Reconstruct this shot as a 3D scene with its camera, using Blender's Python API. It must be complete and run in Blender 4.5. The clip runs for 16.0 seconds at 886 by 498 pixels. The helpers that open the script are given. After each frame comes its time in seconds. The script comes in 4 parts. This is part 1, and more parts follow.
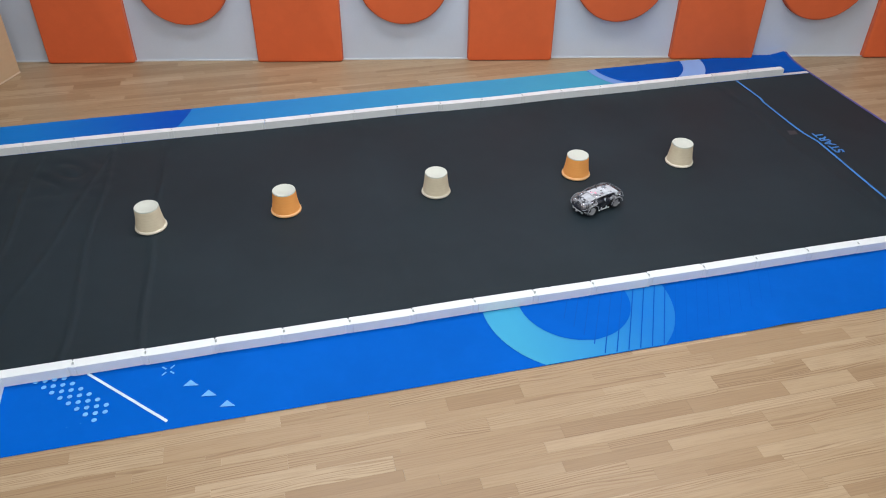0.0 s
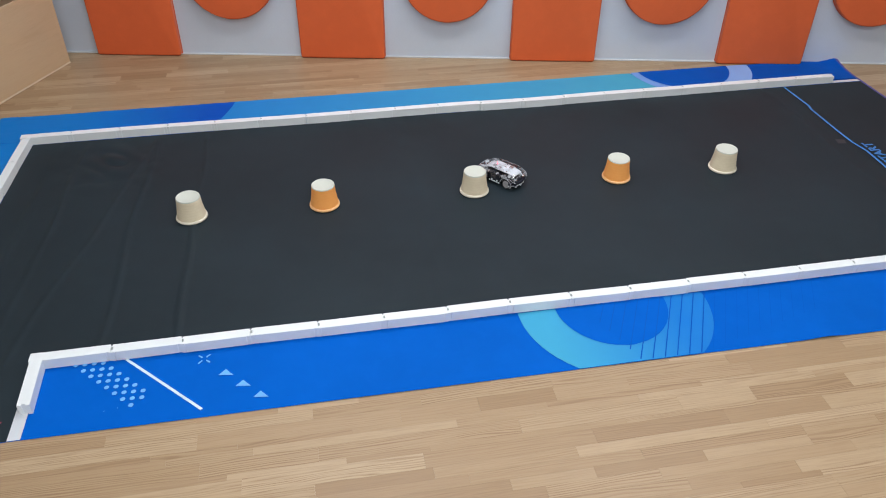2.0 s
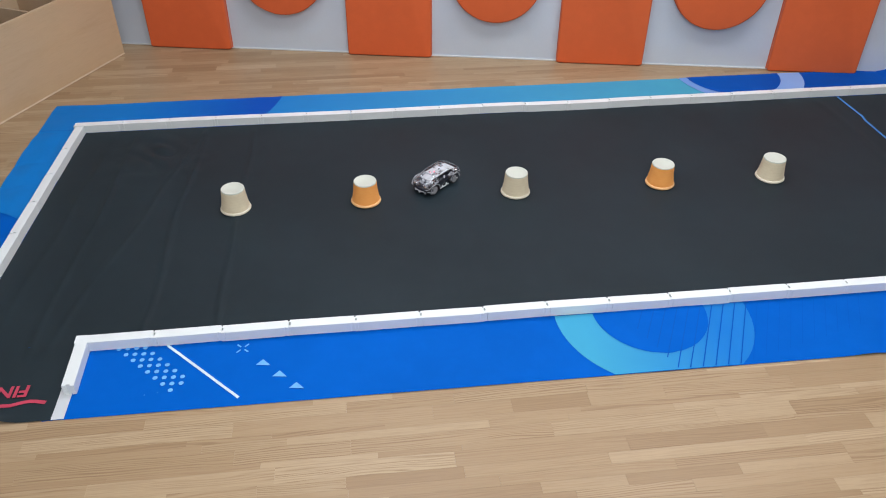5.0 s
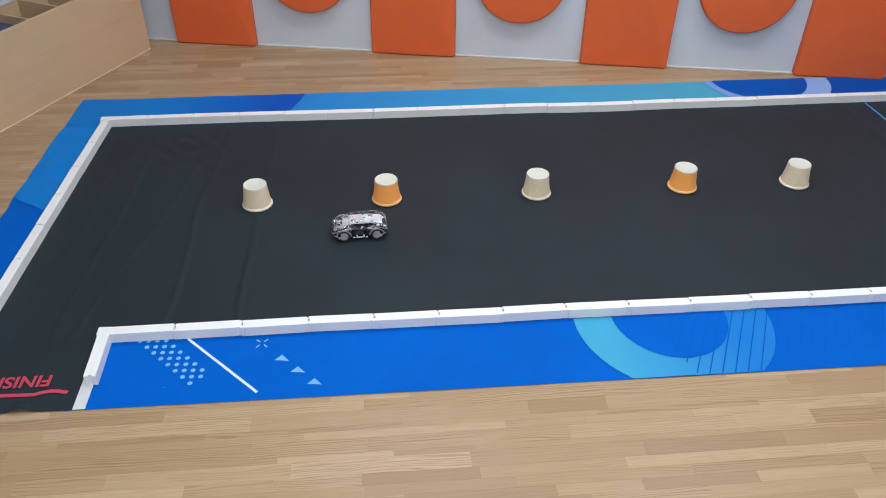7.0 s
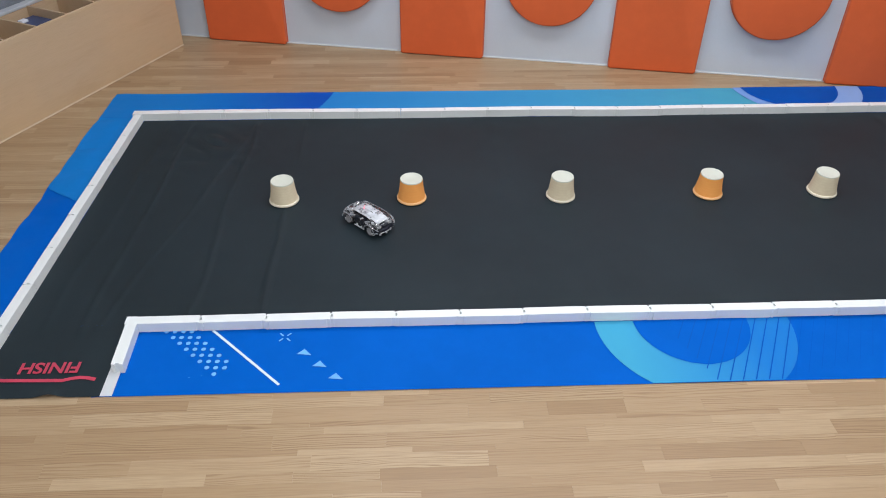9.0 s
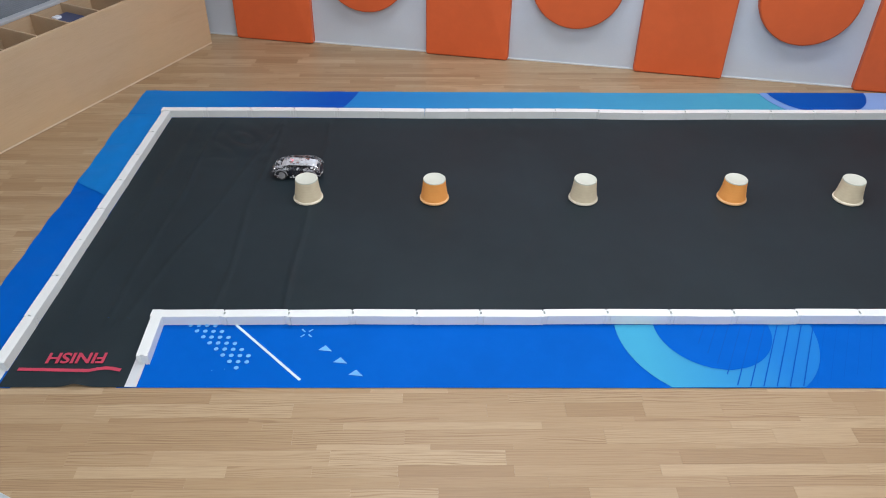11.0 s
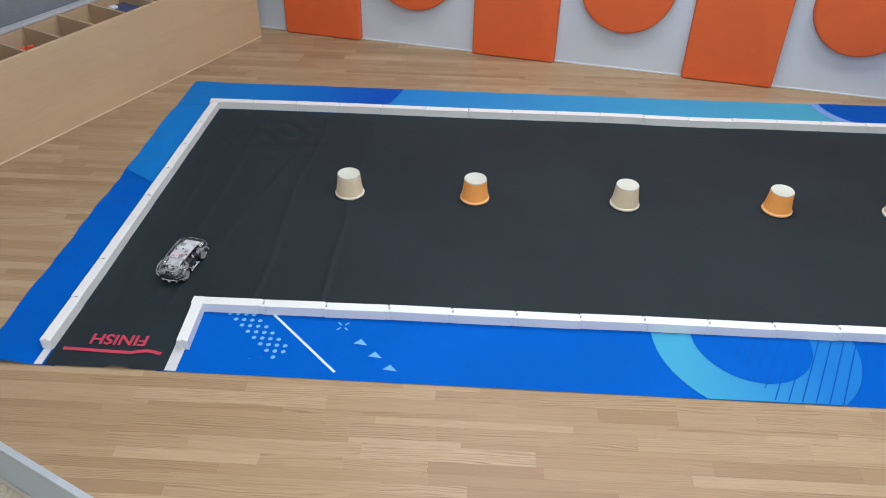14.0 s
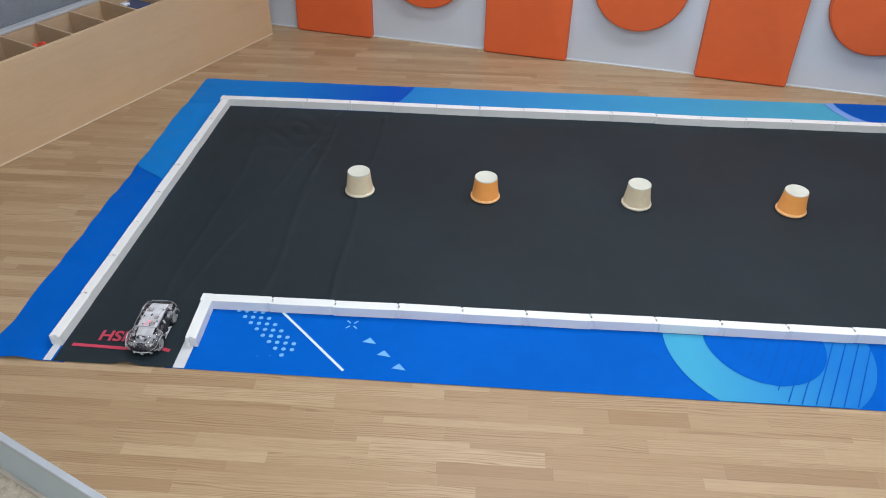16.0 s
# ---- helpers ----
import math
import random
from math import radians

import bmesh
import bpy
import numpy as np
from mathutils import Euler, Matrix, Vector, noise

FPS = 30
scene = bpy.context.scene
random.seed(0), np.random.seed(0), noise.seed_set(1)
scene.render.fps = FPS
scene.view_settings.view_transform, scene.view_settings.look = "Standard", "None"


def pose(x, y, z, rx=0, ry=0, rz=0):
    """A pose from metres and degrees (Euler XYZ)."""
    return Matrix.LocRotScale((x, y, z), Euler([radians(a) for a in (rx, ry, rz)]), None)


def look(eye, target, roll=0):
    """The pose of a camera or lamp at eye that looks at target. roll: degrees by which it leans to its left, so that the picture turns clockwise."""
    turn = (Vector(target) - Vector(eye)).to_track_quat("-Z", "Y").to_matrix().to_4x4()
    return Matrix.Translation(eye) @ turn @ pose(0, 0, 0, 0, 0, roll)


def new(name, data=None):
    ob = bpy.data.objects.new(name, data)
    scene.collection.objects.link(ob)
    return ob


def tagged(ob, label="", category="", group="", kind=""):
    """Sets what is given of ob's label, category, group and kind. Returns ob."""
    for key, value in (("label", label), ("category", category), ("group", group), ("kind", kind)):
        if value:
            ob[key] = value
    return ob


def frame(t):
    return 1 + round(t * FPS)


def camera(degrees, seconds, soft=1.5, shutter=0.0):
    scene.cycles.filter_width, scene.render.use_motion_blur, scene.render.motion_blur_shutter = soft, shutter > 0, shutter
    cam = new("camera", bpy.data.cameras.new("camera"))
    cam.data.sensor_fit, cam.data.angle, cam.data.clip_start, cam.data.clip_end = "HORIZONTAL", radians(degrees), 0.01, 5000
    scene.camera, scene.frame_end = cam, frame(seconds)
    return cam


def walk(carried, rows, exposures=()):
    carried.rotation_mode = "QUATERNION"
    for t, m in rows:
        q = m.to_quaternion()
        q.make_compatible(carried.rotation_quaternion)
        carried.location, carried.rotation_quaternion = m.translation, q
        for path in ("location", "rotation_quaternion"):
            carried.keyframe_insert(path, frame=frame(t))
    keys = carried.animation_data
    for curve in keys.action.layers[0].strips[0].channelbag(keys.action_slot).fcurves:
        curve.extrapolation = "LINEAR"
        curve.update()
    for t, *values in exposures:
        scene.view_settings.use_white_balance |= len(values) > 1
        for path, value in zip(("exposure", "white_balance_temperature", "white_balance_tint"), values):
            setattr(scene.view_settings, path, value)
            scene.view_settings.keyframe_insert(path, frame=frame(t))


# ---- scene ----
# ---- camera ----
cam = camera(59.8, 16.0, soft=1.0)
UNIT = 0.85   # metres per plan unit
PATH = [
    (0, (0.856, -1.8, 1.632), (1.241, -0.242, 0.437), 0.5),
    (0.5, (0.852, -1.799, 1.625), (1.213, -0.234, 0.433), 0.5),
    (1, (0.85, -1.801, 1.627), (1.187, -0.232, 0.434), 0.4),
    (1.5, (0.852, -1.796, 1.624), (1.166, -0.223, 0.43), 0.4),
    (2, (0.849, -1.796, 1.623), (1.147, -0.22, 0.429), 0.5),
    (2.5, (0.851, -1.799, 1.625), (1.132, -0.22, 0.43), 0.4),
    (3, (0.85, -1.8, 1.628), (1.118, -0.22, 0.431), 0.5),
    (3.5, (0.851, -1.795, 1.625), (1.103, -0.213, 0.428), 0.5),
    (4, (0.85, -1.798, 1.622), (1.081, -0.211, 0.428), 0.5),
    (6.5, (0.847, -1.801, 1.628), (1.01, -0.208, 0.431), 0.5),
    (7, (0.845, -1.801, 1.626), (0.995, -0.206, 0.429), 0.6),
    (7.5, (0.845, -1.804, 1.624), (0.98, -0.207, 0.428), 0.7),
    (8, (0.844, -1.805, 1.626), (0.965, -0.207, 0.429), 0.8),
    (8.5, (0.843, -1.817, 1.63), (0.951, -0.217, 0.435), 0.8),
    (9, (0.844, -1.819, 1.634), (0.934, -0.218, 0.438), 0.8),
    (11.5, (0.84, -1.834, 1.64), (0.864, -0.23, 0.446), 0.9),
    (12, (0.84, -1.834, 1.639), (0.85, -0.23, 0.445), 1.0),
    (12.5, (0.841, -1.837, 1.643), (0.835, -0.234, 0.447), 0.9),
    (13, (0.84, -1.839, 1.64), (0.816, -0.235, 0.445), 1.0),
    (13.5, (0.838, -1.84, 1.641), (0.797, -0.237, 0.445), 1.0),
    (14, (0.835, -1.84, 1.642), (0.776, -0.238, 0.446), 1.2),
    (14.5, (0.838, -1.842, 1.642), (0.76, -0.241, 0.446), 1.1),
    (15, (0.837, -1.841, 1.643), (0.747, -0.241, 0.446), 1.1),
    (15.5, (0.835, -1.84, 1.639), (0.742, -0.24, 0.443), 1.1),
    (16, (0.835, -1.828, 1.632), (0.75, -0.229, 0.433), 1.0),
]
walk(cam, [(t, look(Vector(eye) * UNIT, Vector(target) * UNIT, roll)) for t, eye, target, roll in PATH])

# One plan unit is the length of five barrier blocks; a block is 17 cm long.
U = 0.85
WALL_A, WALL_B = -0.2049, 2.3354          # far wall: y = A x + B
WALL_TURN = math.degrees(math.atan(WALL_A))
STEP_P, STEP_D = (-0.4016, -0.5595), (0.898, -0.440)   # edge of the wooden platform
BENCH_P, BENCH_TURN = (-1.103, 0.762), 63.6
LOW = -0.180                              # lower floor
CEIL = 2.85


# ---- world and light ----
def world_light():
    w = bpy.data.worlds.new("world")
    scene.world = w
    w.use_nodes = True
    bg = w.node_tree.nodes["Background"]
    bg.inputs[0].default_value, bg.inputs[1].default_value = (0.85, 0.92, 1.0, 1), 0.05


# the ceiling grid runs along the far wall
COS_W, SIN_W = math.cos(math.radians(WALL_TURN)), math.sin(math.radians(WALL_TURN))
LAMPS = [(u * COS_W - v * SIN_W, u * SIN_W + v * COS_W) for u in (0.70, 2.45) for v in (-3.1, -0.9, 1.30)]
LAMP_W = 18.6


def lamps():
    for x, y in LAMPS:
        d = bpy.data.lights.new("ceiling_lamp", "AREA")
        d.shape, d.size, d.size_y = "RECTANGLE", 1.1 * U, 0.55 * U
        d.energy, d.color = LAMP_W, (0.915, 0.942, 1.0)
        ob = new("ceiling_lamp", d)
        ob.matrix_world = pose(x * U, y * U, (CEIL - 0.06) * U, 0, 0, WALL_TURN)


world_light()
lamps()


# ---- materials ----
class Nodes:
    def __init__(self, name):
        self.m = bpy.data.materials.new(name)
        self.m.use_nodes = True
        self.t = self.m.node_tree
        self.b = self.t.nodes["Principled BSDF"]

    def n(self, kind, **values):
        node = self.t.nodes.new(kind)
        for k, v in values.items():
            if k in node.inputs:
                node.inputs[k].default_value = v
        return node

    def l(self, a, b):
        self.t.links.new(a, b)

    def coords(self, scale=(1, 1, 1), seed=None):
        tc = self.t.nodes.new("ShaderNodeTexCoord")
        mp = self.t.nodes.new("ShaderNodeMapping")
        mp.inputs["Scale"].default_value = scale
        self.l(tc.outputs["Object"], mp.inputs["Vector"])
        if seed:
            mul = self.n("ShaderNodeVectorMath")
            mul.operation = "SCALE"
            mul.inputs[0].default_value = (37.0, 19.0, 11.0)
            self.l(seed, mul.inputs["Scale"])
            self.l(mul.outputs[0], mp.inputs["Location"])
        return mp.outputs[0]

    def noise(self, vec, scale, detail=4.0, rough=0.55, dist=0.0):
        node = self.n("ShaderNodeTexNoise", Scale=scale, Detail=detail, Roughness=rough, Distortion=dist)
        self.l(vec, node.inputs["Vector"])
        return node.outputs["Fac"]

    def ramp(self, fac, stops):
        node = self.t.nodes.new("ShaderNodeValToRGB")
        e = node.color_ramp.elements
        while len(e) < len(stops):
            e.new(0.5)
        for k, (p, c) in enumerate(stops):
            e[k].position, e[k].color = p, (*c, 1)
        self.l(fac, node.inputs[0])
        return node.outputs[0]

    def span(self, fac, a, b, lo, hi):
        node = self.n("ShaderNodeMapRange")
        for k, v in zip(("From Min", "From Max", "To Min", "To Max"), (a, b, lo, hi)):
            node.inputs[k].default_value = v
        self.l(fac, node.inputs[0])
        return node.outputs[0]

    def mix(self, fac, a, b, how="MIX"):
        node = self.t.nodes.new("ShaderNodeMix")
        node.data_type, node.blend_type = "RGBA", how
        for sock, v in ((0, fac), (6, a), (7, b)):
            if hasattr(v, "links"):
                self.l(v, node.inputs[sock])
            else:
                node.inputs[sock].default_value = v if sock == 0 else (*v, 1)
        return node.outputs[2]

    def bump(self, height, strength, dist):
        node = self.n("ShaderNodeBump", Strength=strength, Distance=dist)
        self.l(height, node.inputs["Height"])
        self.l(node.outputs[0], self.b.inputs["Normal"])


def surface(name, colour, rough=0.5, metal=0.0, vary=0.08, scale=6.0, grain=60.0, bump=0.15, depth=0.0008, spec=0.5):
    """A plain surface with broad and fine variation and a little relief."""
    s = Nodes(name)
    v = s.coords()
    broad, fine = s.noise(v, scale), s.noise(v, grain, 3.0, 0.6)
    dark = tuple(c * (1 - 1.6 * vary) for c in colour)
    light = tuple(min(1, c * (1 + vary)) for c in colour)
    col = s.ramp(broad, [(0.3, dark), (0.7, light)])
    col = s.mix(s.span(fine, 0.3, 0.7, 0.0, 0.5 * vary + 0.04), col, tuple(c * 0.6 for c in colour))
    s.l(col, s.b.inputs["Base Color"])
    s.l(s.span(broad, 0.3, 0.7, rough * 0.88, min(1, rough * 1.12)), s.b.inputs["Roughness"])
    s.b.inputs["Metallic"].default_value = metal
    s.b.inputs["Specular IOR Level"].default_value = spec
    if bump:
        s.bump(fine, bump, depth)
    return s.m


def wood_floor(name, island):
    s = Nodes(name)
    if island:
        g = s.t.nodes.new("ShaderNodeNewGeometry")
        rnd = g.outputs["Random Per Island"]
    else:
        g = s.t.nodes.new("ShaderNodeObjectInfo")
        rnd = g.outputs["Random"]
    v = s.coords((1, 1, 1), rnd)
    vs = s.coords((1.3, 17, 17), rnd)
    vf = s.coords((4, 120, 120), rnd)
    tone = s.ramp(rnd, [(0.0, (0.300, 0.198, 0.108)), (0.25, (0.355, 0.246, 0.140)), (0.7, (0.395, 0.284, 0.168)), (1.0, (0.455, 0.340, 0.212))])
    wave = s.n("ShaderNodeTexWave", Scale=46.0, Distortion=24.0, Detail=2.0)
    wave.inputs["Detail Scale"].default_value = 0.45
    wave.bands_direction = "Y"
    s.l(s.coords((0.10, 1.0, 1.0), rnd), wave.inputs["Vector"])
    flame = s.noise(vs, 2.2, 5.0, 0.55, 1.4)
    mask = s.span(flame, 0.38, 0.60, 0.14, 0.95)
    chance = s.n("ShaderNodeTexWhiteNoise")
    chance.noise_dimensions = "1D"
    s.l(rnd, chance.inputs["W"])
    mask = s.mix(s.span(chance.outputs["Value"], 0.25, 0.75, 0.15, 1.0), (0, 0, 0), mask)
    line = s.n("ShaderNodeMath")
    line.operation = "MULTIPLY"
    s.l(s.span(wave.outputs["Fac"], 0.40, 0.90, 0.0, 0.72), line.inputs[0])
    s.l(mask, line.inputs[1])
    col = s.mix(line.outputs[0], tone, (0.215, 0.130, 0.066))
    fine = s.noise(vf, 3.0, 3.0, 0.6)
    col = s.mix(s.span(fine, 0.45, 0.72, 0.0, 0.40), col, (0.235, 0.145, 0.080))
    broad = s.noise(v, 1.4, 2.0)
    col = s.mix(s.span(broad, 0.35, 0.7, 0.0, 0.12), col, (0.49, 0.345, 0.22))
    s.l(col, s.b.inputs["Base Color"])
    s.l(s.span(flame, 0.3, 0.7, 0.34, 0.46), s.b.inputs["Roughness"])
    s.b.inputs["Specular IOR Level"].default_value = 0.32
    s.bump(fine, 0.08, 0.0004)
    return s.m


def plywood(name, base, dark):
    s = Nodes(name)
    v, vs, vf = s.coords(), s.coords((1.2, 9, 10)), s.coords((4, 120, 130))
    blot, grain, fine = s.noise(v, 3.0, 4.0), s.noise(vs, 1.6, 5.0, 0.6, 1.0), s.noise(vf, 4.0, 3.0)
    col = s.mix(s.span(grain, 0.4, 0.68, 0.0, 0.55), base, dark)
    col = s.mix(s.span(blot, 0.38, 0.66, 0.0, 0.55), col, (base[0] * 1.10, base[1] * 1.05, base[2] * 0.98))
    col = s.mix(s.span(fine, 0.45, 0.8, 0.0, 0.25), col, tuple(c * 0.7 for c in dark))
    s.l(col, s.b.inputs["Base Color"])
    s.b.inputs["Roughness"].default_value = 0.5
    s.bump(fine, 0.1, 0.0004)
    return s.m


def cloth(name, colour, vary=0.12, rough=0.75, sheen=0.0, spec=0.35):
    s = Nodes(name)
    v = s.coords()
    broad, mid, weave = s.noise(v, 2.2, 3.0), s.noise(v, 14.0, 4.0, 0.6), s.noise(v, 420.0, 2.0, 0.7)
    col = s.ramp(broad, [(0.3, tuple(c * (1 - vary) for c in colour)), (0.7, tuple(c * (1 + vary) for c in colour))])
    col = s.mix(s.span(mid, 0.45, 0.75, 0.0, 0.16), col, tuple(min(1, c * 1.35 + 0.004) for c in colour))
    s.l(col, s.b.inputs["Base Color"])
    s.b.inputs["Roughness"].default_value = rough
    s.b.inputs["Specular IOR Level"].default_value = spec
    if sheen:
        s.b.inputs["Sheen Weight"].default_value = sheen
    s.bump(weave, 0.25, 0.0005)
    return s.m


def print_gradient(name, a, b, x0, x1):
    """Ink that passes from one colour to another along the mat."""
    s = Nodes(name)
    tc = s.t.nodes.new("ShaderNodeTexCoord")
    sep = s.t.nodes.new("ShaderNodeSeparateXYZ")
    s.l(tc.outputs["Object"], sep.inputs[0])
    f = s.span(sep.outputs[0], x0 * U, x1 * U, 0.0, 1.0)
    n = s.noise(tc.outputs["Object"], 9.0)
    col = s.mix(f, a, b)
    col = s.mix(s.span(n, 0.4, 0.7, 0.0, 0.1), col, tuple(0.8 * c for c in a))
    s.l(col, s.b.inputs["Base Color"])
    s.b.inputs["Roughness"].default_value = 0.6
    s.b.inputs["Specular IOR Level"].default_value = 0.1
    return s.m


def ribbed_paper(name, colour, dark):
    """Corrugated paper: fine ridges round the cup, uneven like pulp."""
    s = Nodes(name)
    tc = s.t.nodes.new("ShaderNodeTexCoord")
    wave = s.n("ShaderNodeTexWave", Scale=34.0, Distortion=2.6, Detail=3.0)
    wave.bands_direction = "Z"
    s.l(tc.outputs["Object"], wave.inputs["Vector"])
    pulp = s.noise(tc.outputs["Object"], 55.0, 4.0, 0.65)
    broad = s.noise(tc.outputs["Object"], 9.0)
    col = s.mix(s.span(pulp, 0.4, 0.75, 0.0, 0.5), colour, dark)
    col = s.mix(s.span(wave.outputs["Fac"], 0.0, 0.4, 0.2, 0.0), col, dark)
    col = s.mix(s.span(broad, 0.4, 0.7, 0.0, 0.2), col, tuple(min(1, 1.12 * c) for c in colour))
    s.l(col, s.b.inputs["Base Color"])
    s.b.inputs["Roughness"].default_value = 0.85
    add = s.n("ShaderNodeMath")
    s.l(wave.outputs["Fac"], add.inputs[0])
    s.l(pulp, add.inputs[1])
    s.bump(add.outputs[0], 0.22, 0.0008)
    return s.m


def clear_plastic(name):
    s = Nodes(name)
    out = s.t.nodes["Material Output"]
    tr = s.n("ShaderNodeBsdfTransparent")
    tr.inputs[0].default_value = (0.97, 0.975, 0.98, 1)
    gl = s.n("ShaderNodeBsdfGlossy", Roughness=0.12)
    fr = s.n("ShaderNodeFresnel", IOR=1.6)
    nz = s.noise(s.coords(), 26.0, 2.0)
    s_add = s.n("ShaderNodeMath")
    s.l(s.span(fr.outputs[0], 0.0, 1.0, 0.0, 0.42), s_add.inputs[0])
    s.l(s.span(nz, 0.50, 0.65, 0.0, 0.07), s_add.inputs[1])
    mx = s.n("ShaderNodeMixShader")
    s.l(s_add.outputs[0], mx.inputs[0])
    s.l(tr.outputs[0], mx.inputs[1])
    s.l(gl.outputs[0], mx.inputs[2])
    haze = s.n("ShaderNodeBsdfDiffuse")
    haze.inputs[0].default_value = (0.85, 0.87, 0.9, 1)
    mh = s.n("ShaderNodeMixShader")
    s.l(s.span(s.noise(s.coords(), 60.0, 3.0), 0.48, 0.7, 0.0, 0.09), mh.inputs[0])
    s.l(mx.outputs[0], mh.inputs[1])
    s.l(haze.outputs[0], mh.inputs[2])
    s.l(mh.outputs[0], out.inputs[0])
    return s.m


def glow(name, colour, strength):
    s = Nodes(name)
    s.b.inputs["Base Color"].default_value = (*colour, 1)
    s.b.inputs["Emission Color"].default_value = (*colour, 1)
    s.b.inputs["Emission Strength"].default_value = strength
    return s.m


def speckled(name):
    s = Nodes(name)
    v = s.coords()
    a, b, c = s.noise(v, 45.0, 6.0, 0.75), s.noise(v, 150.0, 3.0, 0.7), s.noise(v, 6.0, 3.0)
    col = s.ramp(a, [(0.3, (0.24, 0.21, 0.16)), (0.5, (0.46, 0.41, 0.32)), (0.7, (0.62, 0.57, 0.47))])
    col = s.mix(s.span(b, 0.4, 0.75, 0.0, 0.5), col, (0.27, 0.24, 0.19))
    col = s.mix(s.span(c, 0.4, 0.7, 0.0, 0.25), col, (0.52, 0.47, 0.38))
    s.l(col, s.b.inputs["Base Color"])
    s.b.inputs["Roughness"].default_value = 0.7
    s.bump(b, 0.3, 0.001)
    return s.m


